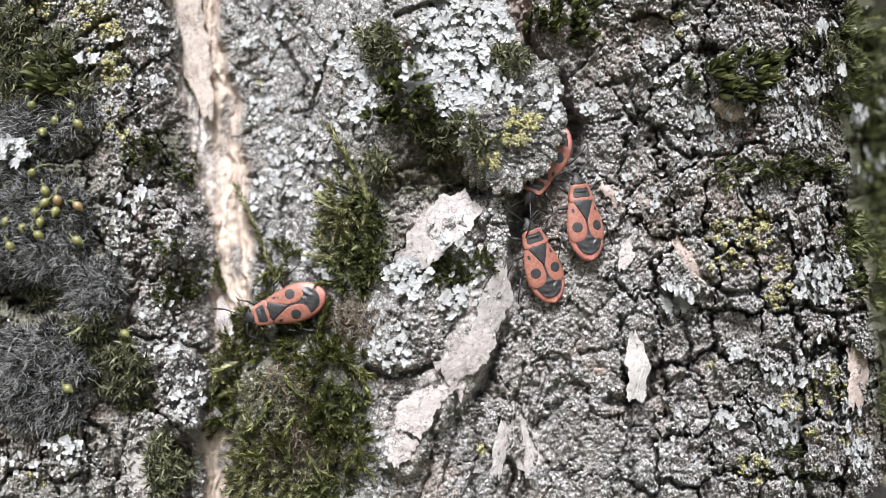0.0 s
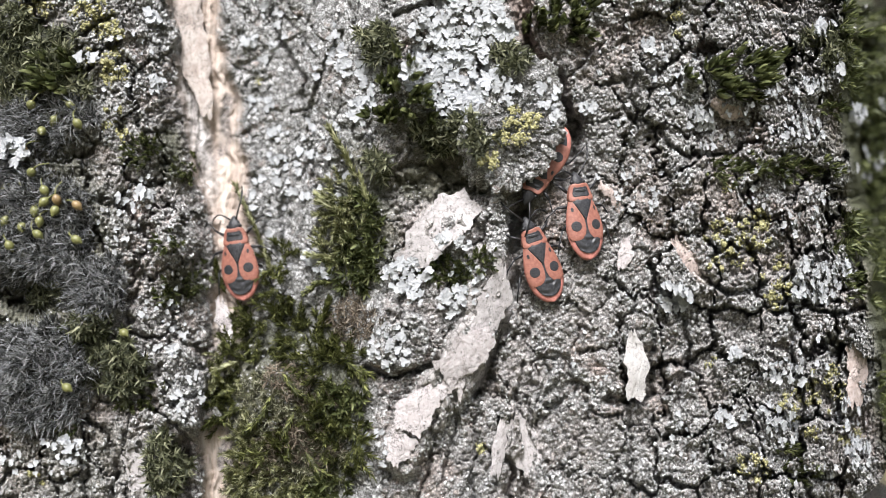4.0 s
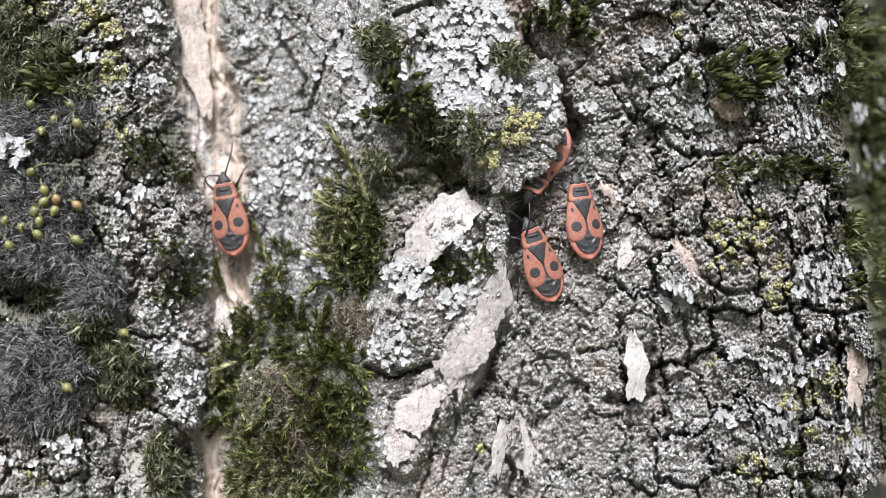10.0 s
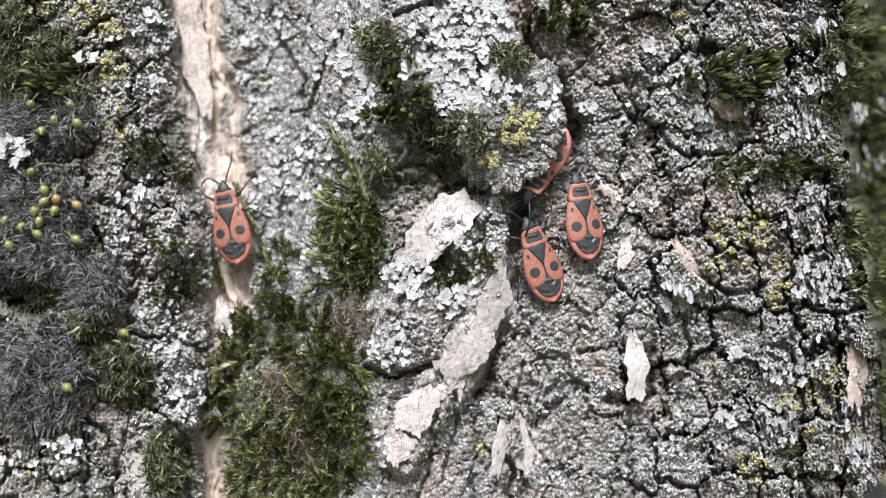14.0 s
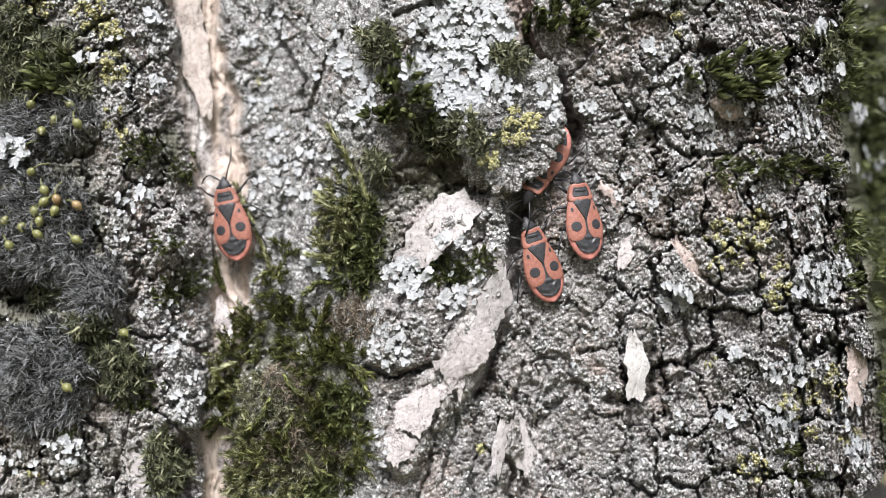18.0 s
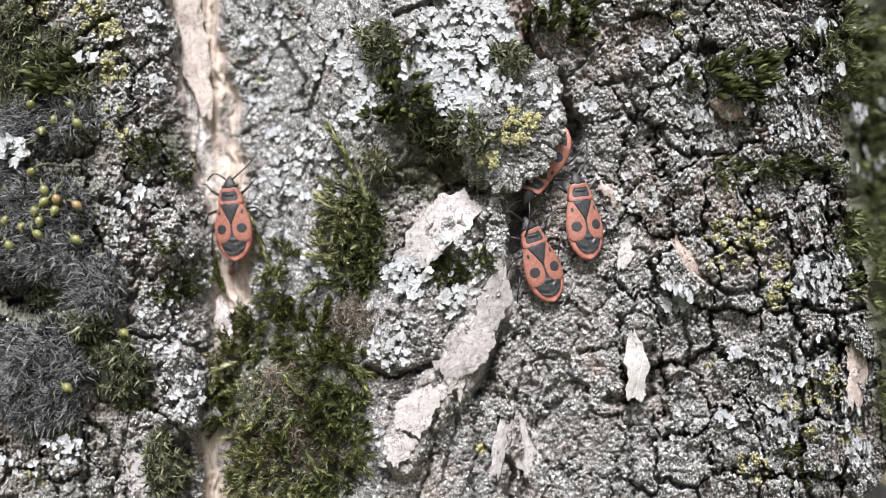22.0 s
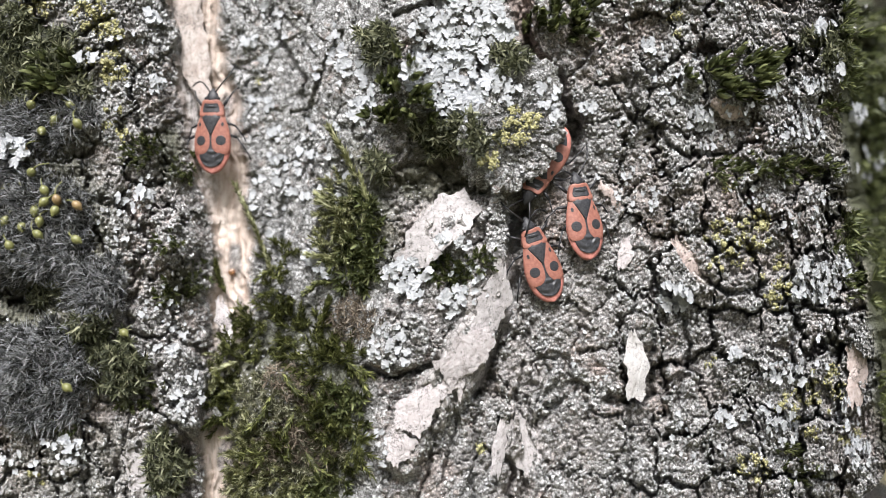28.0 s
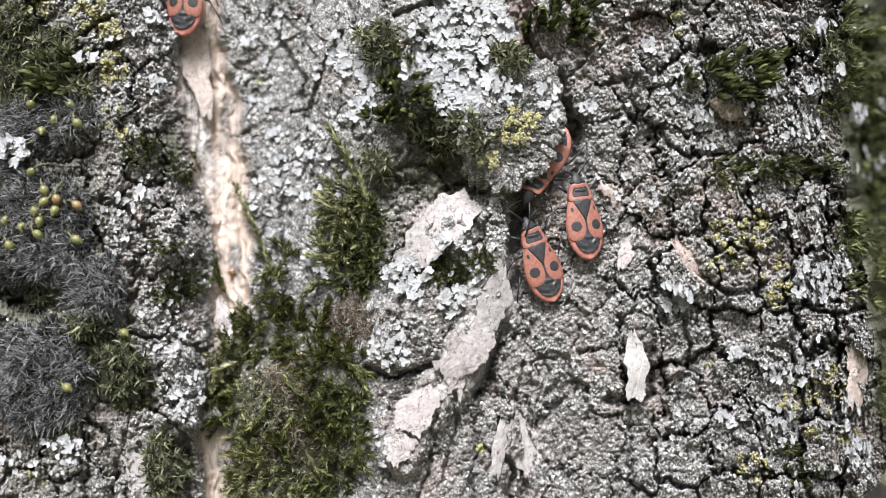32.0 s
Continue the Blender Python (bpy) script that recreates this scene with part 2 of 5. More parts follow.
# cracks: width, depth in mm, the bent line
CRACKS = [
    (16, 4.5, STEP), (13, 3.4, GULLY),
    (6, 2.0, [(888, 740), (893, 800), (905, 840), (900, 960)]),
    (7, 2.2, [(655, 655), (700, 662), (745, 650), (770, 640)]),
    (6, 1.6, [(1160, 560), (1150, 640), (1160, 700), (1100, 712), (1070, 700)]),
    (6, 1.8, [(1150, 470), (1205, 560), (1220, 640), (1200, 720)]),
    (5, 1.4, [(1195, 430), (1230, 480), (1290, 520), (1350, 500)]),
    (5, 1.5, [(1370, 560), (1420, 540), (1480, 560), (1530, 545)]),
    (6, 1.7, [(1410, 560), (1400, 640), (1420, 730), (1410, 800), (1440, 900)]),
    (5, 1.5, [(1150, 210), (1180, 260), (1260, 280), (1350, 250)]),
    (5, 1.3, [(1060, 150), (1110, 145), (1130, 200)]),
    (5, 1.3, [(1100, 560), (1112, 700), (1120, 880)]),
    (5, 1.2, [(485, -20), (490, 70), (540, 140), (545, 220)]),
    (5, 1.2, [(600, 60), (560, 160), (548, 240), (565, 330)]),
    (7, 1.6, [(500, 345), (510, 400), (500, 440)]),
    (5, 1.5, [(810, 690), (805, 760), (780, 850)]),
    (6, 2.0, [(20, 540), (90, 500), (130, 480)]),
    (6, 1.8, [(150, 740), (210, 800), (200, 900)]),
    (5, 1.5, [(275, 720), (330, 780), (335, 900)]),
    (5, 1.8, [(842, 690), (850, 740), (836, 800), (842, 890)]),
    (5, 1.6, [(925, 640), (915, 720), (935, 790), (925, 890)]),
    (4, 1.4, [(770, 730), (762, 800), (740, 880)]),
    (6, 1.8, [(700, 22), (745, 12), (790, 6)]),
    (5, 1.3, [(60, 0), (70, 60), (150, 60), (200, 30)]),
]


def zones(u, v):
    """Weights of the bark's regions: channel, mid plate, cracked right side, centre, ridge, left block."""
    wu = u + 22 * layers(u / 60, v / 60, 61, 3)
    wv = v + 22 * layers(u / 60, v / 60, 71, 3)
    d, along, _ = line_far(wu, wv, CHANNEL)
    chan = 1 - step(d, 30 - 6 * along, 58 - 14 * along)
    chan = chan * (1 - step(v, 560, 660))
    dl, _, _ = line_far(wu, wv, CHANNEL_LOW)
    chan = np.maximum(chan, (1 - step(dl, 18, 40)) * step(v, 735, 775))
    dr, ar, side = line_far(wu, wv, RIDGE)
    ridge = 1 - step(dr, 26, 50)
    flap = oval(wu, wv, 790, 405, 46, 42)
    ridge = np.maximum(ridge, flap)
    edge = 345 - 55 * step(-v, -300, 0) + 40 * step(v, 200, 500) + 18 * step(v, 540, 600) - 25 * step(v, 720, 790)
    left = 1 - step(wu, edge - 90, edge + 10)
    right = step(wu, 1050, 1160)
    mid = step(wu, edge + 70, edge + 120) * (1 - step(wu, 650, 700))
    return wu, wv, chan, ridge, left, mid, right


def groove(u, v):
    """How deep (mm) the wide groove between the two buttresses lies, and how far the outer buttress bulges."""
    edge = 330 + 0.06 * np.clip(v, 0, 700)
    deep = step(u, edge - 130, edge + 40) * (1 - step(u, 455, 720))
    deep = deep * (1 - 0.7 * step(v, 560, 690) * step(u, edge + 20, edge + 95))
    deep = deep * (1 - 0.45 * step(v, 640, 770))
    bulge = 17.0 * step(u, 850, 1600) + 3.5 * (1 - step(u, -50, 260))
    return 7.0 * deep, bulge


def corner(u, v):
    """Where the bark turns away round the trunk, high up."""
    return step(u, 1505, 1550) * (1 - step(v, 30, 120))


def far_side(u, v):
    """Past this brink the bark falls back, dark and overgrown."""
    brink = np.interp(v, [0, 150, 350, 450, 600, 800], [1492, 1502, 1514, 1532, 1548, 1578])
    return step(u, brink - 12, brink + 22)


def wander(u, v):
    return u + 24 * layers(u / 38, v / 38, 21, 4, 0.7), v + 24 * layers(u / 38, v / 38, 31, 4, 0.7)


def plate_cells(u, v):
    """The large plates of the bark: distances to the two nearest centres, and the plate's number."""
    sx, sy = wander(u, v)
    return cells(sx / 78, sy / 104, 5)


def relief(u, v, full=True):
    """Height of the bark over the round trunk, in mm, and the zone colours."""
    u, v = np.asarray(u, float), np.asarray(v, float)
    wu, wv, chan, ridge, left, mid, right = zones(u, v)
    h = 1.6 * layers(u / 170, v / 230, 3, 3)
    deep, bulge = groove(u, v)
    h = h - deep + bulge
    h = h + 1.4 * left - (1.7 - 0.9 * step(v, 680, 740)) * chan
    plate = oval(wu, wv, 815, 100, 125, 150, 0.2) * (1 - step(wu - np.interp(v, [0, 85, 150, 215], [922, 926, 975, 1003]), -8, 4))
    h = h + 2.4 * plate - 14.0 * corner(wu, wv) - 9.0 * far_side(wu, wv)
    h = h - 1.8 * oval(wu, wv, 780, 330, 90, 50, 0.5) - 2.0 * oval(wu, wv, 1560, 360, 50, 70, 0.5)
    block = oval(wu, wv, 712, 598, 48, 64, 0.12)
    h = h + 1.3 * block + 2.0 * ridge + 1.2 * oval(wu, wv, 745, 580, 90, 95, 0.3)
    h = h + oval(wu, wv, 765, 320, 110, 80, 0.4) * 1.5 * layers(u / 18, v / 18, 121, 4, 0.7)
    brink = np.maximum(oval(wu, wv, 322, 690, 44, 84, 0.2), 0.5 * oval(wu, wv, 312, 430, 34, 62, 0.2))
    h = h + 2.6 * brink - 1.2 * oval(wu, wv, 930, 420, 30, 110, 0.5)
    grey_slab = oval(wu, wv, 880, 400, 24, 68, 0.4)
    h = h + 1.4 * grey_slab
    moss_floor = oval(wu, wv, 515, 725, 135, 180, 0.3)
    h = h - 1.0 * moss_floor * (1 - chan)
    # large plates between cracks
    sx, sy = wander(u, v)
    f1, f2, who = plate_cells(u, v)
    strong = 0.4 + 0.45 * right + 0.2 * left - 0.3 * mid
    strong = strong * (1 - chan) * (1 - 0.7 * ridge)
    h = h + strong * (2.6 * step(f2 - f1, 0.0, 0.02 + 0.17 * np.clip(0.45 + 1.3 * layers(u / 110, v / 110, 15, 2), 0, 1)) - 2.2 + 2.2 * (who - 0.5))
    for width, depth, pts in CRACKS:
        d, _, _ = line_far(sx * 0.5 + u * 0.5, sy * 0.5 + v * 0.5, pts)
        h = h - depth * (1 - step(d, width * 0.25, width * 1.5))
    # small rounded pads, their clefts, and flaky layers
    g1, g2, gw = cells(sx / 33, sy / 37, 8)
    cushion = step(g2 - g1, 0, 0.28) * (1.25 - 0.9 * g1) - 0.55 + 0.8 * (gw - 0.5)
    h = h + (0.34 + 0.1 * right + 0.12 * left) * (1 - 0.6 * mid) * (1 - chan) * (1 - 0.6 * ridge) * cushion
    fibre = layers(wu / 9 + 4 * layers(u / 90, v / 140, 77, 2), v / 90, 41, 4)
    h = h + fibre * (0.9 * chan + 0.6 * ridge + 0.25 * mid + 0.75 * oval(u, v, 870, 775, 130, 130, 0.4))
    crusted = (1 - chan) * (1 - 0.75 * ridge)
    h = h + 0.42 * layers(u / 26, v / 26, 51, 4, 0.62) * (0.35 + 0.65 * crusted) * (1 - 0.7 * mid)
    split = np.abs(layers(wu / 34 + 3 * layers(u / 80, v / 120, 113, 2), v / 150, 117, 3))
    h = h - mid * 0.8 * (1 - step(split, 0.0, 0.05))
    torn = oval(wu, wv, 925, 710, 62, 190, 0.35)
    tear = np.abs(layers(wu / 15 + 2.5 * layers(u / 60, v / 120, 163, 2), v / 130, 167, 3))
    h = h + torn * (1.0 * layers(wu / 11 + 2 * layers(u / 50, v / 90, 173, 2), v / 100, 177, 3) - 1.2 * (1 - step(tear, 0.0, 0.09)))
    h = h - 2.2 * oval(wu, wv, 55, 522, 95, 34, 0.4)
    # pads of crust with a clear edge, on the bare bark
    pad = step(layers(sx / 48, sy / 58, 131, 4, 0.6), -0.13, -0.05)
    pads = (0.3 + 0.55 * right + 0.3 * left) * (1 - 0.75 * mid) * crusted
    h = h + pads * 0.9 * (pad - 0.6)
    c1, c2, cw = cells((u + 5 * layers(u / 9, v / 9, 91, 2)) / 8, (v + 5 * layers(u / 9, v / 9, 95, 2)) / 8, 12)
    h = h + crusted * (1 - 0.75 * mid) * (0.32 * step(c2 - c1, 0, 0.35) - 0.22 + 0.2 * (cw - 0.5))
    if not full:
        return h
    h = h + 0.16 * layers(u / 9, v / 9, 57, 3, 0.75)
    bare = np.clip(chan * 1.15 - 0.1, 0, 1) * step(layers(u / 40, v / 90, 81, 3), -0.42, -0.15)
    bare = np.maximum(bare, 0.75 * (1 - step(line_far(wu, wv, [(1190, 425), (1215, 455), (1240, 490)])[0], 8, 18)))
    pale = np.clip(ridge, 0, 1) * step(layers(u / 30, v / 30, 85, 3), -0.3, -0.05)
    pale = np.maximum(pale, chan * (1 - step(np.abs(wu - np.interp(v, [0, 200, 400], [325, 350, 380])), 10, 26)) * (1 - step(v, 260, 420)))
    for cu, cv, ru, rv in ((935, 770, 40, 60), (930, 640, 30, 60), (1105, 450, 16, 26), (1245, 480, 22, 22), (240, 850, 40, 50), (1000, 560, 30, 30)):
        pale = np.maximum(pale, 0.6 * oval(wu, wv, cu, cv, ru, rv, 0.5))
    green = 0.75 * moss_floor * (1 - chan) + 0.3 * step(wu, 1430, 1500) * (1 - step(v, 330, 480))
    # growth under moss; at (55, 522) and (770, 322) recess shade painted in this green
    for cu, cv, ru, rv in ((70, 130, 110, 90), (70, 480, 130, 250), (55, 522, 110, 45), (820, 240, 110, 60), (770, 322, 85, 40), (640, 380, 60, 130), (300, 270, 30, 50), (320, 500, 36, 40)):
        green = np.maximum(green, 0.7 * oval(wu, wv, cu, cv, ru, rv, 0.4))
    crust = np.clip(0.68 + 1.1 * mid + 0.05 * right - 0.2 * left * step(v, 420, 560) + 1.5 * layers(u / 70, v / 70, 101, 4), 0.08, 1.0 + 0.7 * mid) * (1 - 0.8 * chan) * (1 - 0.45 * left * step(v, 420, 560))
    crust = crust * (1 - pads) + pads * np.clip(0.22 + pad * (0.72 + 0.7 * layers(u / 60, v / 60, 151, 2)), 0, 1)
    crust = crust * step(line_far(wu, wv, STEP)[0], 10, 24)
    crust = crust * (1 - 0.55 * oval(wu, wv, 765, 315, 115, 75, 0.4))
    crust = np.maximum(crust, 0.95 * np.maximum(np.maximum(block, grey_slab), brink))
    green = np.maximum(green, 0.3 * oval(wu, wv, 120, 815, 150, 75, 0.4))
    # past the brink: overgrown green, with that side's shade put into the colour
    green = np.maximum(green, 0.97 * far_side(wu + 18, wv))
    # the crust grows on what stands proud of the cracks
    return h, np.stack([bare * (1 - green), pale * (1 - green * 0.6), np.clip(green, 0, 1), crust], -1)


def round_place(u, v, h_mm=0.0):
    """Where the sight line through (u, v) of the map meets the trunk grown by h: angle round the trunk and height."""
    u, v = np.asarray(u, float), np.asarray(v, float)
    rr = R + np.asarray(h_mm) * 1e-3
    du, dv = (u - 784) / F, (441 - v) / F
    # from (0, -D): (t*du - XC)^2 + (t - D - R)^2 = rr^2
    a = du * du + 1
    b = -du * XC - (D + R)
    c = XC * XC + (D + R) ** 2 - rr * rr
    t = (-b - np.sqrt(np.maximum(b * b - a * c, 0))) / a
    x, y = t * du, t - D
    return np.arctan2(x - XC, R - y), 1.2 + t * dv, x, y


def on_map(theta, z):
    """The map's coordinates of a place on the round trunk."""
    x, y = XC + R * np.sin(theta), R - R * np.cos(theta)
    u = 784 + F * x / (y + D)
    v = 441 - F * (z - 1.2) / (y + D)
    rim = THETA_RIM
    xr, yr = XC + R * math.sin(rim), R - R * math.cos(rim)
    u_rim = 784 + F * xr / (yr + D)
    return np.where(theta > rim, u_rim + (theta - rim) * R / S, u), v


u_edge = np.linspace(0.2, 1.5, 4000)
_x, _y = XC + R * np.sin(u_edge), R - R * np.cos(u_edge)
THETA_RIM = float(u_edge[np.argmax(_x / (_y + D))])


def bark_point(u, v, lift=0.0, h=None):
    """Places on the bark's real surface (plus lift, mm) at (u, v), and the trunk's outward directions."""
    if h is None:
        h = np.maximum(relief(u, v, False), lump_top(u, v))
    h = h + lift
    th0, z0, _, _ = round_place(u, v)
    th, z, x, y = round_place(u, v, h)
    ray = np.stack([x, y, z], -1)
    n = np.stack([np.sin(th0), -np.cos(th0), 0 * th0], -1)
    rr = R + h * 1e-3
    out = np.stack([XC + rr * np.sin(th0), R - rr * np.cos(th0), z0 + 0 * th0], -1)
    w = np.maximum(step(th0, radians(60), radians(68)), corner(u, v))[..., None]
    return ray * (1 - w) + out * w, n


LUMP = (906.0, 214.0, 86.0, 114.0)


def lump_top(u, v):
    """Height of the overhanging lump's outer face, mm."""
    cu, cv, ru, rv = LUMP
    b = (v - cv) / rv
    a = (u - cu) / ru + 0.21 * b
    q = a * a + b * b
    return np.where(q < 0.9, 2.2 + 2.2 * np.maximum(0, 1 - q) ** 0.15 + groove(u, v)[1], -99.0)


# ---- meshes ----
def mesh(name, verts, faces, material, smooth=True):
    """faces: arrays of triangles and quads, or a plain list."""
    me = bpy.data.meshes.new(name)
    if isinstance(faces, list) and faces and isinstance(faces[0], np.ndarray):
        verts = np.asarray(verts, np.float32)
        idx = np.concatenate([f.ravel() for f in faces]).astype(np.int32)
        count = np.concatenate([np.full(len(f), f.shape[1]) for f in faces]).astype(np.int32)
        me.vertices.add(len(verts))
        me.vertices.foreach_set("co", verts.ravel())
        me.loops.add(len(idx))
        me.loops.foreach_set("vertex_index", idx)
        me.polygons.add(len(count))
        me.polygons.foreach_set("loop_start", np.concatenate([[0], np.cumsum(count)[:-1]]).astype(np.int32))
        me.update(calc_edges=True)
    else:
        me.from_pydata([tuple(p) for p in verts], [], [tuple(f) for f in faces])
        me.update()
    me.materials.append(material)
    me.polygons.foreach_set("use_smooth", [smooth] * len(me.polygons))
    return me


def part(name, me, parent, label="", at=None):
    ob = new(name, me)
    ob.parent = parent
    if at is not None:
        ob.matrix_basis = at
    return tagged(ob, label) if label else ob


def grid_faces(rows, cols, closed=False):
    r, c = np.meshgrid(np.arange(rows - 1), np.arange(cols if closed else cols - 1), indexing="ij")
    a, b = r * cols + c, r * cols + (c + 1) % cols
    return np.stack([a, b, b + cols, a + cols], -1).reshape(-1, 4)


# ---- the trunk ----
trunk = tagged(new("tree_trunk"), "old tree trunk with grey cracked lichen-covered bark", "tree trunk")
trunk.location = (XC, R, 0)
HOME = Matrix.Translation((-XC, -R, 0))


def bark_sheet():
    """The near side of the trunk's bark, finely shaped; its larger plates are pieces of their own."""
    thetas = np.concatenate([np.arange(radians(-25), radians(60), 0.00017 / R), np.arange(radians(60), radians(100), 0.0008 / R)])
    zs = np.arange(1.2 - 0.043, 1.2 + 0.043, 0.00017)
    th, z = np.meshgrid(thetas, zs)
    u, v = on_map(th, z)
    h, zone = relief(u, v)
    _, _, x, y = round_place(u, v, h)
    ray = np.stack([x, y, 1.2 + (441 - v) / F * (y + D)], -1)
    rr = R + h * 1e-3
    out = np.stack([XC + rr * np.sin(th), R - rr * np.cos(th), z], -1)
    w = np.maximum(step(th, radians(60), radians(68)), corner(u, v))[..., None]
    verts = (ray * (1 - w) + out * w).reshape(-1, 3)
    rows, cols = th.shape
    faces, zone = grid_faces(rows, cols), zone.reshape(-1, 4).astype(np.float32)
    whole = mesh("bark", verts, [faces], BARK)
    normals = np.zeros(len(verts) * 3, np.float32)
    whole.vertex_normals.foreach_get("vector", normals)
    normals = normals.reshape(-1, 3)
    bpy.data.meshes.remove(whole)
    f1, f2, who = plate_cells(u, v)
    _, _, chan, ridge, _, _, _ = zones(u, v)
    solid = (f2 - f1 > 0.07) & (chan < 0.3) & (ridge < 0.4) & (u > -40) & (u < 1600) & (v > -60) & (v < 940)
    key = np.where(solid, who, -1.0).ravel()[faces[:, 0]]
    order = np.argsort(key, kind="stable")
    values, starts = np.unique(key[order], return_index=True)
    for value, group in zip(values, np.split(faces[order], starts[1:])):
        small = value >= 0 and len(group) < 150
        if small:
            value = -2
        used, back = np.unique(group, return_inverse=True)
        name = "bark_plate" if value >= 0 else "bark"
        me = mesh(name, verts[used], [back.reshape(-1, 4)], BARK)
        me.attributes.new("zone", "FLOAT_COLOR", "POINT").data.foreach_set("color", zone[used].ravel())
        me.normals_split_custom_set_from_vertices(normals[used])
        part(name, me, trunk, "" if value >= 0 else "grey bark between the plates", HOME)


def trunk_core():
    """The rest of the trunk, plain, down to the ground and up out of sight."""
    th, z = np.meshgrid(np.linspace(-math.pi, math.pi, 241), np.concatenate([np.linspace(-0.1, 1.0, 60), np.linspace(1.02, 1.38, 60), np.linspace(1.4, 3.2, 60)]))
    rough = 0.006 * layers(th * 9, z * 30, 301, 4) + 0.012 * layers(th * 2, z * 2, 311, 2) * step(np.abs(z - 1.2), 0.05, 0.3)
    patch = step(th, radians(-27), radians(-23)) * (1 - step(th, radians(94), radians(101))) * (1 - step(np.abs(z - 1.2), 0.038, 0.046))
    flare = 0.06 * np.exp(-np.maximum(z, 0) / 0.18)
    r = R + (rough + flare) * (1 - patch) - 0.014 * patch
    verts = np.stack([XC + r * np.sin(th), R - r * np.cos(th), z], -1).reshape(-1, 3)
    cap = np.array([[XC, R, 3.25]])
    rows, cols = th.shape
    rim = (rows - 1) * cols + np.arange(cols - 1)
    top = np.stack([rim, rim + 1, np.full(cols - 1, rows * cols)], -1)
    me = mesh("trunk_body", np.concatenate([verts, cap]), [grid_faces(rows, cols), top], BARK)
    zone = np.tile(np.array([0, 0, 0.1, 0.5], np.float32), len(me.vertices))
    me.attributes.new("zone", "FLOAT_COLOR", "POINT").data.foreach_set("color", zone)
    part("trunk_body", me, trunk, "", HOME)


def frame_at(p, n, turn=0.0):
    """A pose on the bark: x to the side, y up the trunk (turned clockwise by degrees), z outwards."""
    n = Vector(n).normalized()
    side = Vector((0, 0, 1)).cross(n).normalized()
    up = n.cross(side)
    a = radians(turn)
    y = up * math.cos(a) + side * math.sin(a)
    x = y.cross(n)
    m = Matrix((x, y, n)).transposed().to_4x4()
    m.translation = p
    return m


def ribbon_flake(name, line, widths, lift, thick, material, label, seed, cells_along=110, across=40, bow=0.12):
    """A long flake of bark along a bent line, with ragged edges and a real thickness."""
    line = np.array(line, float)
    t = np.linspace(0, 1, cells_along)
    k = np.linspace(0, 1, len(line))
    cu, cv = np.interp(t, k, line[:, 0]), np.interp(t, k, line[:, 1])
    w = np.interp(t, np.linspace(0, 1, len(widths)), widths)
    du, dv = np.gradient(cu), np.gradient(cv)
    ln = np.hypot(du, dv)
    su, sv = -dv / ln, du / ln
    s = np.linspace(-1, 1, across)
    tt, ss = np.meshgrid(t, s, indexing="ij")
    rag = 1 + 0.5 * layers(tt * 8, ss * 0.8 + 5, seed, 3)
    uu = cu[:, None] + su[:, None] * ss * w[:, None] * rag
    vv = cv[:, None] + sv[:, None] * ss * w[:, None] * rag
    vv = vv + 14 * layers(ss * 3, tt * 0 + 3, seed + 5, 3) * (2 * np.abs(tt - 0.5)) ** 6
    base = relief(uu.ravel(), vv.ravel(), False)
    base = base.reshape(uu.shape)
    flat = np.stack([np.ones(uu.size), uu.ravel(), vv.ravel(), uu.ravel() * vv.ravel()], -1)
    level = (flat @ np.linalg.lstsq(flat, base.ravel(), rcond=None)[0]).reshape(uu.shape)
    level = 0.5 * level + 0.5 * level.mean()
    turned = 0.35 * uu + vv
    wave = 0.22 * layers(uu / 40, vv / 44, seed + 9, 3, 0.5) + 0.05 * layers(uu / 7, turned / 7, seed + 4, 3)
    k1, k2, kw = cells(uu / 24 + 0.7 * layers(uu / 9, vv / 9, seed, 3), vv / 30 + 0.7 * layers(uu / 9, vv / 9, seed + 2, 3), seed + 6)
    wave = wave + 0.1 * step(k2 - k1, 0, 0.05) + 0.09 * (kw - 0.5) + 0.07 * layers(uu / 5 + 3 * layers(uu / 30, vv / 40, seed + 12, 2), vv / 30, seed + 14, 3)
    top = level + lift + bow * (1 - ss * ss) + wave
    pt, _ = bark_point(uu, vv, 0.0, top)
    pb, _ = bark_point(cu[:, None] + (uu - cu[:, None]) * 0.94, vv, 0.0, top - thick)
    rows, cols = uu.shape
    n = rows * cols
    f = grid_faces(rows, cols)
    ring = [(0, c) for c in range(cols)] + [(r, cols - 1) for r in range(1, rows)] + \
           [(rows - 1, c) for c in range(cols - 2, -1, -1)] + [(r, 0) for r in range(rows - 2, 0, -1)]
    loop = np.array([r * cols + c for r, c in ring])
    top_v, low_v = pt.reshape(-1, 3), pb.reshape(-1, 3)
    verts = np.concatenate([top_v, low_v, top_v[loop], low_v[loop]])
    k = len(loop)
    rim = 2 * n + np.arange(k)
    wall = np.stack([rim, rim + k, np.roll(rim, -1) + k, np.roll(rim, -1)], -1)
    part(name, mesh(name, verts, [f, f[:, ::-1] + n, wall], material), trunk, label, HOME)


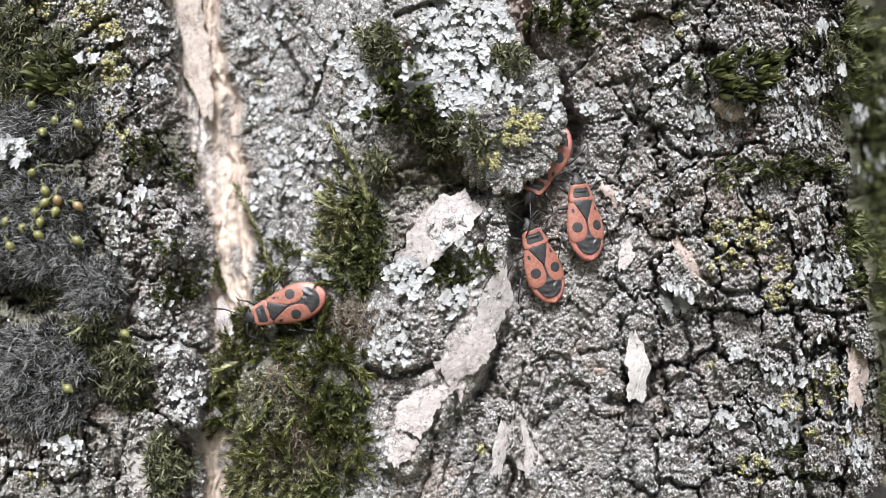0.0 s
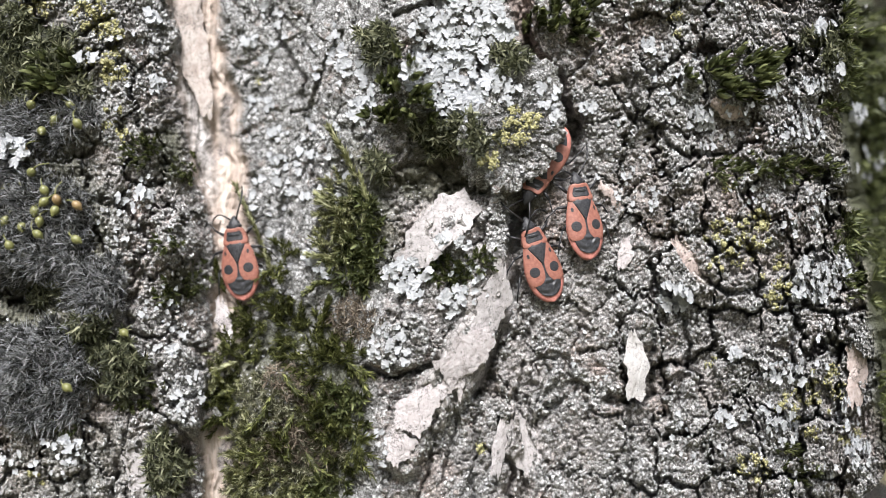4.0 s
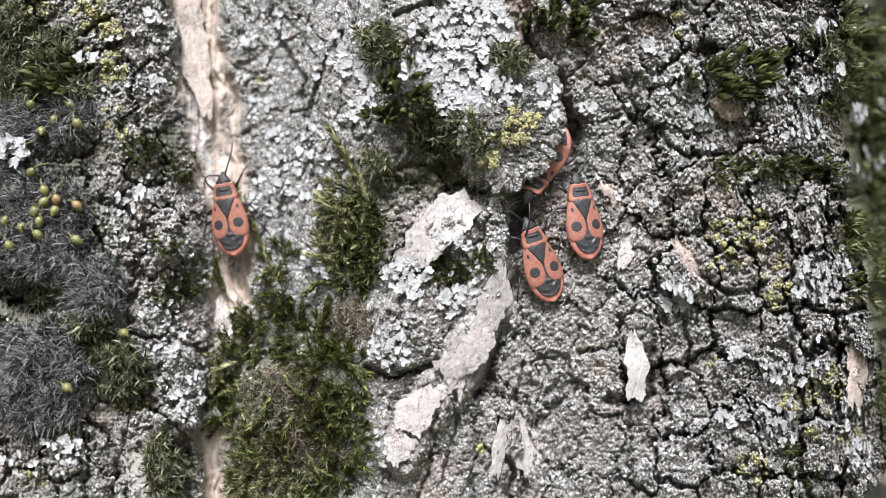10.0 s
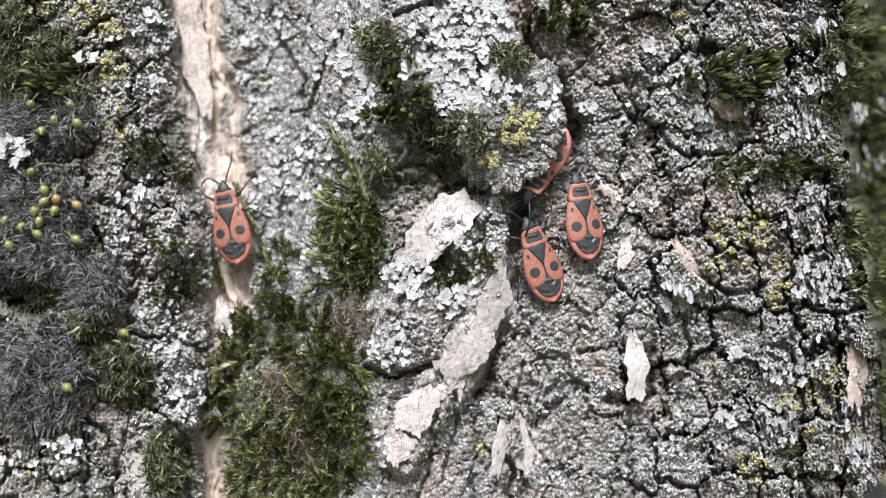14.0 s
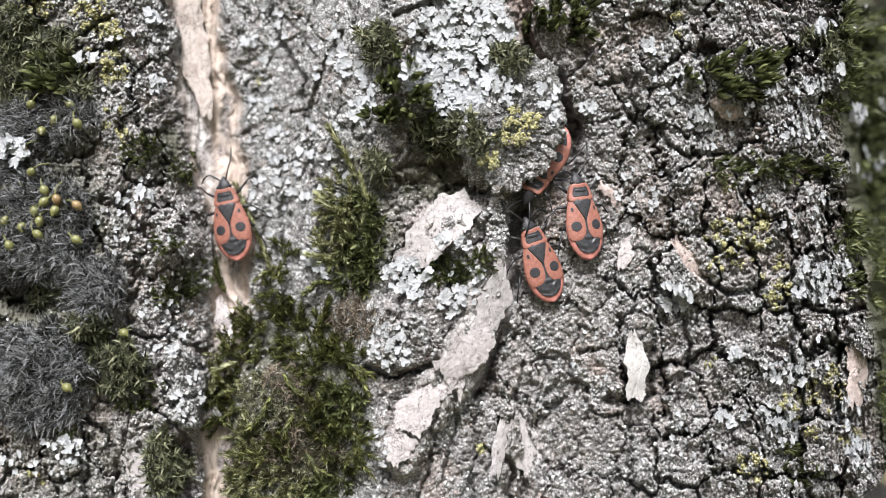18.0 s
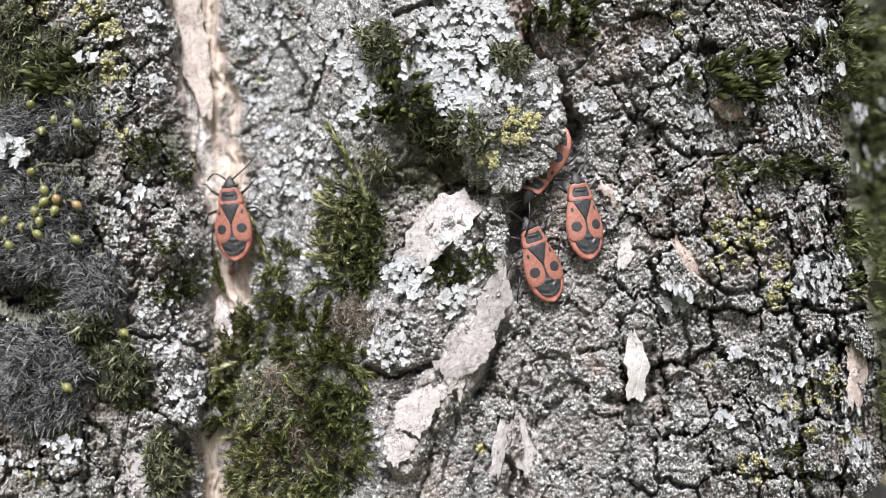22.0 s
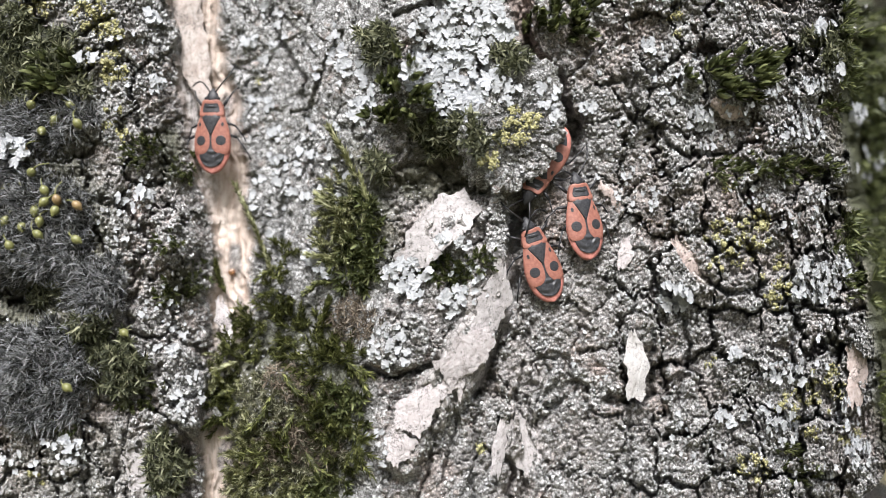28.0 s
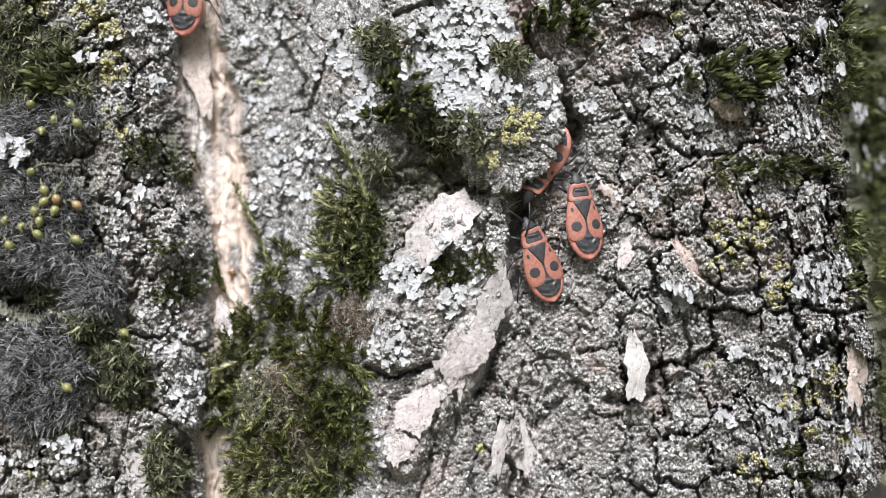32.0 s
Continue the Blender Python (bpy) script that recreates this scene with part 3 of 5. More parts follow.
def bark_lump():
    """The knob that overhangs the crack in which the insects sit."""
    cu, cv, _, rv_ = LUMP
    rows, cols = 150, 260
    la, lo = np.meshgrid(np.linspace(-math.pi / 2, math.pi / 2, rows), np.linspace(0, 2 * math.pi, cols, endpoint=False), indexing="ij")
    ca = np.cos(la)
    dx, dy, dz = ca * np.cos(lo), ca * np.sin(lo), np.sin(la)
    rx = 86 * (1 + 0.06 * np.cos(lo - 0.9))
    ru, rv = dx * rx - 0.18 * dy * 100, dy * rv_
    bump = 1 + 0.26 * layers(ru / 60 + 9, rv / 60 + dz * 2, 401, 4, 0.7)
    g1, g2, gw = cells((ru + 300) / 26 + 4 * layers(ru / 60, rv / 60, 409, 2), (rv + 300) / 26, 411)
    k1, k2, kw = cells((ru + 300) / 9.5, (rv + 300) / 9.5 + dz, 415)
    grow = (0.9 * step(g2 - g1, 0, 0.3) - 0.6 + 0.9 * (gw - 0.5) + 0.6 * (0.45 - k1) + 0.5 * (kw - 0.5) + 0.9 * layers(ru / 12, rv / 12, 419, 3))
    h = 2.1 + np.sign(dz) * np.abs(dz) ** 0.3 * 2.3 * bump + 0.5 * grow * (0.4 + 0.6 * np.maximum(dz, 0))
    spread = bump * (1 + grow * 0.05)
    u, v = cu + ru * spread, cv + rv * spread
    verts, _ = bark_point(u, v, 0.0, h + groove(u, v)[1])
    me = mesh("bark_lump", verts.reshape(-1, 3), [grid_faces(rows, cols, True)], BARK)
    zone = np.zeros((rows * cols, 4), np.float32)
    zone[:, 3] = np.clip(1.0 + 0.5 * layers(u / 50, v / 50, 431, 2), 0, 1).ravel()
    zone[:, 2] = (0.5 * oval(u, v, 860, 130, 40, 40)).ravel()
    me.attributes.new("zone", "FLOAT_COLOR", "POINT").data.foreach_set("color", zone.ravel())
    me.materials[0] = BARK
    part("bark_lump", me, trunk, "knobbly overhanging lump of grey bark", HOME)
    normals = np.zeros(len(me.vertices) * 3, np.float32)
    me.vertex_normals.foreach_get("vector", normals)
    pick = np.random.default_rng(7).permutation(np.flatnonzero((dz > 0.05).ravel() & (zone[:, 2] < 0.2)))[:3600]
    return verts.reshape(-1, 3)[pick], normals.reshape(-1, 3)[pick]


def scatter(name, proto_v, proto_f, places, frames, sizes, material):
    """One mesh of many copies of a small form: places (n,3), frames (n,3,3) with the axes as columns, sizes (n,3)."""
    n, k = len(places), len(proto_v)
    verts = np.einsum("nij,nkj->nki", frames, proto_v[None] * sizes[:, None, :]) + places[:, None, :]
    off = (np.arange(n) * k)[:, None, None]
    faces = [(f[None] + off).reshape(-1, f.shape[1]) for f in proto_f]
    return mesh(name, verts.reshape(-1, 3), faces, material)


def axes(n, rng, tilt=0.3):
    """Frames with z near n, turned at random."""
    z = n + rng.normal(0, tilt, n.shape)
    z /= np.linalg.norm(z, axis=1, keepdims=True)
    a = rng.normal(0, 1, n.shape)
    x = np.cross(a, z)
    x /= np.linalg.norm(x, axis=1, keepdims=True)
    return np.stack([x, np.cross(z, x), z], -1)


def nodule(seed=5, segs=6):
    """A small lumpy grain."""
    rng = np.random.default_rng(seed)
    v = []
    for z, r in ((-0.3, 1.0), (0.3, 0.82)):
        for i in range(segs):
            a = 2 * math.pi * i / segs
            q = r * (1 + rng.uniform(-0.45, 0.35))
            v.append((q * math.cos(a), q * math.sin(a), z + rng.uniform(-0.12, 0.12)))
    v.append((0, 0, 0.56))
    f4 = grid_faces(2, segs, True)
    f3 = np.array([(segs + i, segs + (i + 1) % segs, 2 * segs) for i in range(segs)])
    return np.array(v), [f4, f3]


def crust_grains(rng, pitch):
    """The grey crust that covers the proud bark, grain beside grain."""
    gu, gv = np.meshgrid(np.arange(-20, 1530, pitch), np.arange(-20, 905, pitch * 0.88))
    gu = gu + pitch * 0.5 * (np.arange(gu.shape[0]) % 2)[:, None]
    u, v = (gu + rng.normal(0, pitch * 0.22, gu.shape)).ravel(), (gv + rng.normal(0, pitch * 0.22, gu.shape)).ravel()
    wu, wv, chan, ridge, left, mid, right = zones(u, v)
    _, zone = relief(u, v)
    h = relief(u, v, False)
    lump = lump_top(u, v)
    around = np.mean([relief(u + a, v + b, False) for a, b in ((9, 0), (-9, 0), (0, 9), (0, -9))], axis=0)
    dens = np.clip(1.35 * zone[:, 3] - 0.12, 0, 1) * (1 - zone[:, 0]) * (1 - 0.75 * zone[:, 1]) * (1 - 0.85 * zone[:, 2])
    dens *= np.clip(0.72 + 2.2 * layers(u / 60, v / 60, 501, 4, 0.65), 0.06, 1) * (1 - 0.6 * mid)
    dens *= step(h - around, -0.5, -0.12)
    dens = np.maximum(dens, 0.45 * oval(u, v, 500, 715, 95, 70) * step(layers(u / 22, v / 22, 511, 3), 0.0, 0.15))
    dens = np.where(lump > h, 0.0, dens)
    keep = rng.uniform(0, 1, len(u)) < dens
    u, v, h = u[keep], v[keep], np.maximum(h, lump)[keep]
    p, n = bark_point(u, v, 0.0, h)
    p, n = np.concatenate([p, lump_places]), np.concatenate([n, lump_normals])
    u = np.zeros(len(p))
    size = (1.5 + 1.9 * rng.uniform(0, 1, len(u)) ** 1.8)[:, None] * S * np.array([[1.2, 1.2, 0.45]]) * (0.6 + 0.8 * rng.uniform(0, 1, (len(u), 3)))
    pv, pf = nodule()
    me = scatter("grey_lichen_crust", pv, pf, p, axes(n, rng, 0.35), size, CRUST)
    tagged(new("grey_lichen_crust", me), "grainy pale grey lichen crust on bark", "lichen", kind="stuff")


def yellow_patch(rng, cu, cv, ru, rv, count, lift=0.0):
    # grains packed into small cushions
    knots = max(3, int(count / 17))
    a, r = rng.uniform(0, 2 * math.pi, knots), np.sqrt(rng.uniform(0, 1, knots))
    ku, kv, kr = cu + ru * r * np.cos(a), cv + rv * r * np.sin(a), rng.uniform(3, 11, knots)
    pick = rng.integers(0, knots, int(count * 2.2))
    a, r = rng.uniform(0, 2 * math.pi, len(pick)), rng.uniform(0, 1, len(pick)) ** 0.7 * (1 + rng.normal(0, 0.25, len(pick)))
    u, v = ku[pick] + kr[pick] * r * np.cos(a), kv[pick] + kr[pick] * r * np.sin(a)
    lift = lift + 0.2 * np.maximum(0, 1 - r * r)
    p, n = bark_point(u, v, lift)
    size = rng.uniform(1.0, 2.6, len(u))[:, None] * S * np.array([[1, 1, 0.7]])
    pv, pf = nodule()
    me = scatter("yellow_lichen", pv, pf, p, axes(n, rng, 0.4), size, YELLOW)
    tagged(new("yellow_lichen", me), "grainy yellow-green lichen patch on bark", "lichen", "yellow lichen patches")


def lobe_mesh(seed, material):
    """A thin cupped lobe with rounded fingers, one unit across."""
    rng = np.random.default_rng(seed)
    segs, rings = 30, 2
    k = int(rng.integers(2, 4))
    fingers = [(-0.95 + 1.9 * i / (k - 1) + rng.uniform(-0.15, 0.15), rng.uniform(0.25, 0.5), rng.uniform(0.32, 0.5)) for i in range(k)]
    ph = rng.uniform(0, 6.28)
    verts = []
    for layer in (0, 1):
        for j in range(1, rings + 1):
            q = j / rings
            for i in range(segs):
                a = -math.pi + 2 * math.pi * i / segs
                out = 0.56 + 0.11 * math.cos(3 * a + ph) + 0.06 * math.cos(7 * a + ph) + 0.8 * max(ln * math.exp(-abs((a - at) / wd) ** 3) for at, ln, wd in fingers)
                r = out * q
                z = 0.05 * q ** 2 + 0.07 * math.sin(2 * a + ph) * q * q + 0.05 * math.sin(7 * a + ph) * q
                if layer:
                    r, z = r * 0.97, z - 0.09
                verts.append((r * math.cos(a), r * math.sin(a), z))
    n = rings * segs
    f = grid_faces(rings, segs, True)
    verts += verts[n - segs:n] + verts[2 * n - segs:2 * n]
    rim = 2 * n + np.arange(segs)
    wall = np.stack([rim, np.roll(rim, -1), np.roll(rim, -1) + segs, rim + segs], -1)
    verts += [(0, 0, 0.0), (0, 0, -0.09)]
    tip = 2 * n + 2 * segs
    i = np.arange(segs)
    cap = np.stack([np.full(segs, tip), i, (i + 1) % segs], -1)
    cap2 = np.stack([np.full(segs, tip + 1), (i + 1) % segs + n, i + n], -1)
    return mesh("lobe", np.array(verts), [f[:, ::-1], f + n, wall[:, ::-1], cap, cap2], material)


LOBES = [lobe_mesh(i, LOBE) for i in range(6)]
LOBES_GREY = [lobe_mesh(10 + i, LOBE_GREY) for i in range(6)]


def lobed_lichen(rng, cu, cv, ru, rv, count, size, lift=0.25, grey=False):
    """A leafy lichen: lobes that overlap round a centre, each one a piece."""
    if size >= 13:
        size, count = size * 0.72, int(count * 1.9)
    p0, n0 = bark_point(np.array([cu]), np.array([cv]), 0.0)
    thing = tagged(new("leafy_lichen"), "pale grey leafy lichen with overlapping lobes on bark" if grey else "white leafy lichen with curled rounded lobes on bark",
                   "lichen", "leafy lichens")
    thing.location = p0[0]
    home = Matrix.Translation(-Vector(p0[0]))
    a, r = rng.uniform(0, 2 * math.pi, count), np.sqrt(rng.uniform(0, 1, count))
    u, v = cu + ru * r * np.cos(a), cv + rv * r * np.sin(a)
    p, n = bark_point(u, v, lift + rng.uniform(0, 0.3, count))
    for i in range(count):
        turn = 90 + math.degrees(a[i]) + rng.uniform(-100, 100)
        m = frame_at(Vector(p[i]), n[i] + rng.normal(0, 0.13, 3), turn)
        s = size * S * rng.uniform(0.5, 1.45)
        m = m @ Matrix.Diagonal((s * rng.uniform(0.8, 1.3), s * rng.uniform(0.6, 1.0), s, 1))
        part("lobe", (LOBES_GREY if grey else LOBES)[int(rng.integers(6))], thing, "", home @ m)


# ---- mosses ----
LEAF_V = np.array([(0, 0, 0), (-0.5, 0.3, 0.06), (0, 0.32, -0.04), (0.5, 0.3, 0.06), (-0.34, 0.66, 0.08), (0, 0.68, -0.01), (0.34, 0.66, 0.08), (0, 1, 0.12)], float)
LEAF_F = [np.array([(0, 2, 1), (0, 3, 2), (4, 5, 7), (5, 6, 7)]), np.array([(1, 2, 5, 4), (2, 3, 6, 5)])]


def unit(a):
    return a / np.maximum(np.linalg.norm(a, axis=-1, keepdims=True), 1e-9)


def leaves_mesh(name, rng, base, stem, leaf_n, length, width, spread, curl, material, tall):
    """Leaves set round short stems: base (n,3), stem directions (n,3), lengths in metres."""
    n = len(base)
    k = np.arange(leaf_n)
    base, stem = np.repeat(base, leaf_n, 0), np.repeat(stem, leaf_n, 0)
    tall = np.repeat(tall, leaf_n)
    f = np.tile((k + 0.5) / leaf_n, n)
    ang = np.tile(k * 2.4, n) + np.repeat(rng.uniform(0, 6.28, n), leaf_n) + rng.normal(0, 0.2, n * leaf_n)
    ref = unit(np.cross(stem, np.array([0.31, 0.77, 0.55])))
    oth = np.cross(stem, ref)
    rad = ref * np.cos(ang)[:, None] + oth * np.sin(ang)[:, None]
    open_ = spread * (1.15 - 0.7 * f) * rng.uniform(0.7, 1.3, len(f))
    d = unit(stem * np.cos(open_)[:, None] + rad * np.sin(open_)[:, None])
    place = base + stem * (tall * (0.15 + 0.85 * f))[:, None]
    x = unit(np.cross(d, stem) + 1e-6)
    z = np.cross(x, d)
    ln = length * rng.uniform(0.65, 1.3, len(f))
    proto = LEAF_V.copy()
    proto[:, 2] += curl * proto[:, 1] ** 2
    return scatter(name, proto, LEAF_F, place, np.stack([x, d, z], -1), np.stack([width * ln / length, ln, ln], -1), material)


def in_oval(rng, cu, cv, ru, rv, n, ragged=0.35):
    a, r = rng.uniform(0, 2 * math.pi, n), np.sqrt(rng.uniform(0, 1, n))
    r = r * (1 + ragged * 2 * layers(np.cos(a) * 2 + cu, np.sin(a) * 2 + cv, 701, 3))
    return cu + ru * r * np.cos(a), cv + rv * r * np.sin(a), r


def moss(rng, look_name, cu, cv, ru, rv, lift=0.0, dense=1.0):
    """A cushion of moss: many short shoots with leaves all round."""
    kinds = {
        # material, leaf length mm, width mm, leaves a shoot, shoot mm, spread, curl, units of area a shoot, lean, label
        "rosette": (MOSS_DARK, 1.9, 0.75, 9, 1.5, 0.75, 0.3, 230, 0.4, "dark green moss tuft with broad leaves on bark"),
        "leafy": (MOSS_DARK, 1.25, 0.36, 10, 1.7, 0.8, -0.25, 85, 0.6, "dark green moss cushion with pointed leaves on bark"),
        "curled": (MOSS_BLACK, 1.0, 0.28, 13, 1.3, 0.7, -0.8, 105, 0.5, "blackish green curly moss tuft on bark"),
        "feather": (MOSS_YELLOW, 0.85, 0.19, 30, 3.4, 0.48, -0.3, 100, 1.7, "yellow-green feathery moss mat on bark"),
        "shade": (MOSS_SHADE, 1.15, 0.2, 26, 3.8, 0.5, -0.3, 120, 1.5, "dark olive-green feathery moss shoots on bark"),
        "olive": (MOSS_OLIVE, 0.7, 0.15, 18, 1.5, 0.8, -0.6, 70, 2.0, "olive and grey weathered moss mat on bark"),
        "dry": (MOSS_DRY, 1.0, 0.14, 8, 1.1, 1.0, -0.5, 55, 1.6, "dry reddish brown moss on bark"),
        "small": (MOSS_DARK, 0.85, 0.24, 9, 1.1, 0.7, 0.1, 55, 0.6, "small dark green moss tuft on bark"),
        "grey": (MOSS_GREY, 1.1, 0.2, 10, 1.8, 0.7, 0.1, 60, 0.6, "rounded grey moss cushion with white hair tips on bark"),
    }
    material, ln, wd, leaf_n, shoot, spread, curl, area, lean, label = kinds[look_name]
    n = max(6, int(math.pi * ru * rv / area * dense))
    u, v, r = in_oval(rng, cu, cv, ru, rv, n)
    dome = (1 - np.clip(r, 0, 1.2) ** 2 * 0.7)
    base, nn = bark_point(u, v, lift)
    side = np.stack([(u - cu) / ru, 0 * u, -(v - cv) / rv], -1)
    stem = unit(nn + lean * (0.55 * side + rng.normal(0, 0.5, nn.shape)) + np.array([0, 0, 0.1]))
    tall = shoot * 1e-3 * dome * rng.uniform(0.6, 1.3, n)
    p0, _ = bark_point(np.array([cu]), np.array([cv]), lift)
    thing = tagged(new("moss_cushion"), label, "moss", "moss cushions")
    thing.location = p0[0]
    home = Matrix.Translation(-Vector(p0[0]))
    tagged(part("foliage", leaves_mesh("foliage", rng, base, stem, leaf_n, ln * 1e-3, wd * 1e-3, spread, curl, material, tall), thing, "", home), kind="stuff")
    if look_name == "grey":
        m = n * 10
        pick = rng.integers(0, n, m)
        d = unit(stem[pick] + rng.normal(0, 0.6, (m, 3)))
        b = base[pick] + stem[pick] * tall[pick][:, None] * rng.uniform(0.6, 1.15, m)[:, None]
        x = unit(np.cross(d, rng.normal(0, 1, (m, 3))))
        z = np.cross(x, d)
        hv = np.array([(-0.5, 0, 0), (0.5, 0, 0), (-0.4, 0.5, 0.2), (0.4, 0.5, 0.2), (0, 0.9, 0.65), (0, 0.25, -0.02)], float)
        hf = [np.array([(2, 3, 4)]), np.array([(0, 1, 3, 2)])]
        l = rng.uniform(0.9, 2.2, m) * 1e-3
        tagged(part("hair_fringe", scatter("hair_fringe", hv, hf, b, np.stack([x, d, z], -1), np.stack([0 * l + 8e-5, l, l], -1), HAIR), thing, "white hair tips", home), kind="stuff")
    return thing, home


def tube(points, radii, segs=8):
    """Points and rounded ends of a bent tube."""
    pts = [Vector(p) for p in points]
    rings = []
    for i, p in enumerate(pts):
        d = (pts[min(i + 1, len(pts) - 1)] - pts[max(i - 1, 0)]).normalized()
        a = d.cross(Vector((0.3, 0.2, 0.9))).normalized()
        b = d.cross(a)
        rings += [p + (a * math.cos(2 * math.pi * k / segs) + b * math.sin(2 * math.pi * k / segs)) * radii[i] for k in range(segs)]
    f = [tuple(q) for q in grid_faces(len(pts), segs, True)]
    f += [tuple(range(segs))[::-1], tuple(range(len(rings) - segs, len(rings)))]
    return rings, f


def ball_rings(profile, segs=12):
    """A turned form along y: pairs of y and half width (x), half height (z)."""
    v = []
    for y, w, hh, zc in profile:
        v += [(w * math.cos(2 * math.pi * i / segs), y, zc + hh * math.sin(2 * math.pi * i / segs)) for i in range(segs)]
    f = [tuple(q)[::-1] for q in grid_faces(len(profile), segs, True)]
    f += [tuple(range(segs)), tuple(range(len(v) - segs, len(v)))[::-1]]
    return v, f


def capsule_meshes():
    mm = 1e-3
    body = [(y * mm, w * mm, w * mm, 0) for y, w in ((-0.1, 0.08), (0.0, 0.22), (0.15, 0.36), (0.4, 0.42), (0.65, 0.36), (0.8, 0.2), (0.9, 0.13), (1.02, 0.05))]
    v, f = ball_rings(body, 10)
    green, brown = mesh("capsule", v, f, CAPSULE), mesh("capsule", v, f, CAPSULE_BROWN)
    v, f = tube([(0, -0.0009, -0.0012), (0.0001, -0.0006, -0.0005), (0, -0.0003, -0.0001), (0, 0, 0)], [7e-5] * 4, 6)
    return green, brown, mesh("stalk", v, f, CAPSULE)


CAP_GREEN, CAP_BROWN, CAP_STALK = capsule_meshes()


def capsules(rng, thing, home, spots, lift):
    """Spore capsules that stand out of a cushion."""
    for i, (u, v) in enumerate(spots):
        p, n = bark_point(np.array([float(u)]), np.array([float(v)]), lift)
        m = frame_at(Vector(p[0]), n[0] + rng.normal(0, 0.3, 3), rng.uniform(120, 240)) @ Matrix.Diagonal((1.35, 1.4, 1.35, 1))
        cap = part("capsule", CAP_BROWN if i % 6 == 5 else CAP_GREEN, thing, "smooth green spore capsule", home @ m)
        part("stalk", CAP_STALK, cap)


def feather_shoot(rng, line, lift, material, label, leaf=1.0):
    """One long feathery moss shoot lying on the bark."""
    line = np.array(line, float)
    t = np.linspace(0, 1, 26)
    k = np.linspace(0, 1, len(line))
    u, v = np.interp(t, k, line[:, 0]), np.interp(t, k, line[:, 1])
    base = relief(u, v, False)
    p, n = bark_point(u, v, 0.0, 0.3 * base + 0.7 * base.mean() + lift)
    stem = unit(np.gradient(p, axis=0))
    thing = tagged(new("moss_shoot"), label, "moss", "feathery moss shoots")
    thing.location = p[0]
    home = Matrix.Translation(-Vector(p[0]))
    tagged(part("foliage", leaves_mesh("foliage", rng, p, stem, 9, leaf * 1e-3, leaf * 0.26e-3, 0.6, -0.1, material, np.full(26, 0.0004)), thing, "", home), kind="stuff")
    vv, ff = tube(p, np.linspace(9e-5, 5e-5, 26), 6)
    part("stem", mesh("stem", vv, ff, material), thing, "", home)


# ---- the red and black bugs ----
MM = 1.08e-3
OUTLINE_Y = (-5.0, -4.85, -4.5, -4.0, -3.3, -2.3, -1.3, -0.2, 1.0, 1.9, 2.3)
OUTLINE_W = (0.0, 0.62, 1.14, 1.57, 1.98, 2.27, 2.34, 2.24, 1.92, 1.62, 1.48)


def half_width(y):
    return float(np.interp(y, OUTLINE_Y, OUTLINE_W))


def back_height(x, y):
    """Height of the bug's back over the ground, mm."""
    w = max(half_width(y), 0.05)
    dome = max(0.0, 1 - (x / w) ** 2)
    return 1.1 + 0.62 * dome ** 0.7 * (0.55 + 0.45 * min(1, (y + 5.0) / 3.0))


def folded_height(x, y):
    """The wrinkled back end."""
    q = max(0.0, 1 - (x / 1.9) ** 2) * min(1.0, max(0.0, (-2.0 - y) / 0.5))
    fold = math.sin(6.1 * y + 2.6 * math.cos(1.3 * x + 0.4) + 0.8 * math.sin(2.9 * x + 1)) * (0.55 + 0.45 * math.sin(1.9 * x + 2.3 * y))
    return back_height(x, y) + 0.1 * q * (fold + 0.6) + 0.02 * math.sin(7 * x + 3 * y) * math.sin(5 * x - 8 * y)


def rounded(poly, times=2):
    for _ in range(times):
        out = []
        for (x0, y0), (x1, y1) in zip(poly, poly[1:] + poly[:1]):
            out += [(0.75 * x0 + 0.25 * x1, 0.75 * y0 + 0.25 * y1), (0.25 * x0 + 0.75 * x1, 0.25 * y0 + 0.75 * y1)]
        poly = out
    return poly


def back_patch(name, poly, off, material, mirror=False, smooth=2, skirt=0.14, puff=0.0, height=back_height, rings=9):
    """A plate of the back: a rounded outline laid on the back and raised by off, with a turned-down edge."""
    poly = rounded([(-x, y) for x, y in poly] if mirror else list(poly), smooth)
    if sum(x0 * y1 - x1 * y0 for (x0, y0), (x1, y1) in zip(poly, poly[1:] + poly[:1])) < 0:
        poly = poly[::-1]
    cx, cy = sum(p[0] for p in poly) / len(poly), sum(p[1] for p in poly) / len(poly)
    n = len(poly)
    v = []
    for j in range(1, rings + 1):
        q = j / rings
        for x, y in poly:
            px, py = cx + (x - cx) * q, cy + (y - cy) * q
            v.append((px * MM, py * MM, (height(px, py) + off + puff * (1 - q * q) - (0.05 if j == rings else 0)) * MM))
    v += v[-n:]
    for x, y in poly:
        v.append((x * MM, y * MM, (height(x, y) + off - skirt) * MM))
    v.append((cx * MM, cy * MM, (height(cx, cy) + off + puff) * MM))
    f = [tuple(q)[::-1] for q in grid_faces(rings, n, True)]
    f += [tuple(q + rings * n)[::-1] for q in grid_faces(2, n, True)]
    f = f + [(len(v) - 1, i, (i + 1) % n) for i in range(n)]
    return mesh(name, v, f, material)


def pronotum_height(x, y):
    return 1.22 + 0.45 * max(0, 1 - (x / 1.75) ** 2) * (0.75 + 0.25 * (4.2 - y) / 2) + 0.05 * math.cos((y - 2.1) * 3.1)


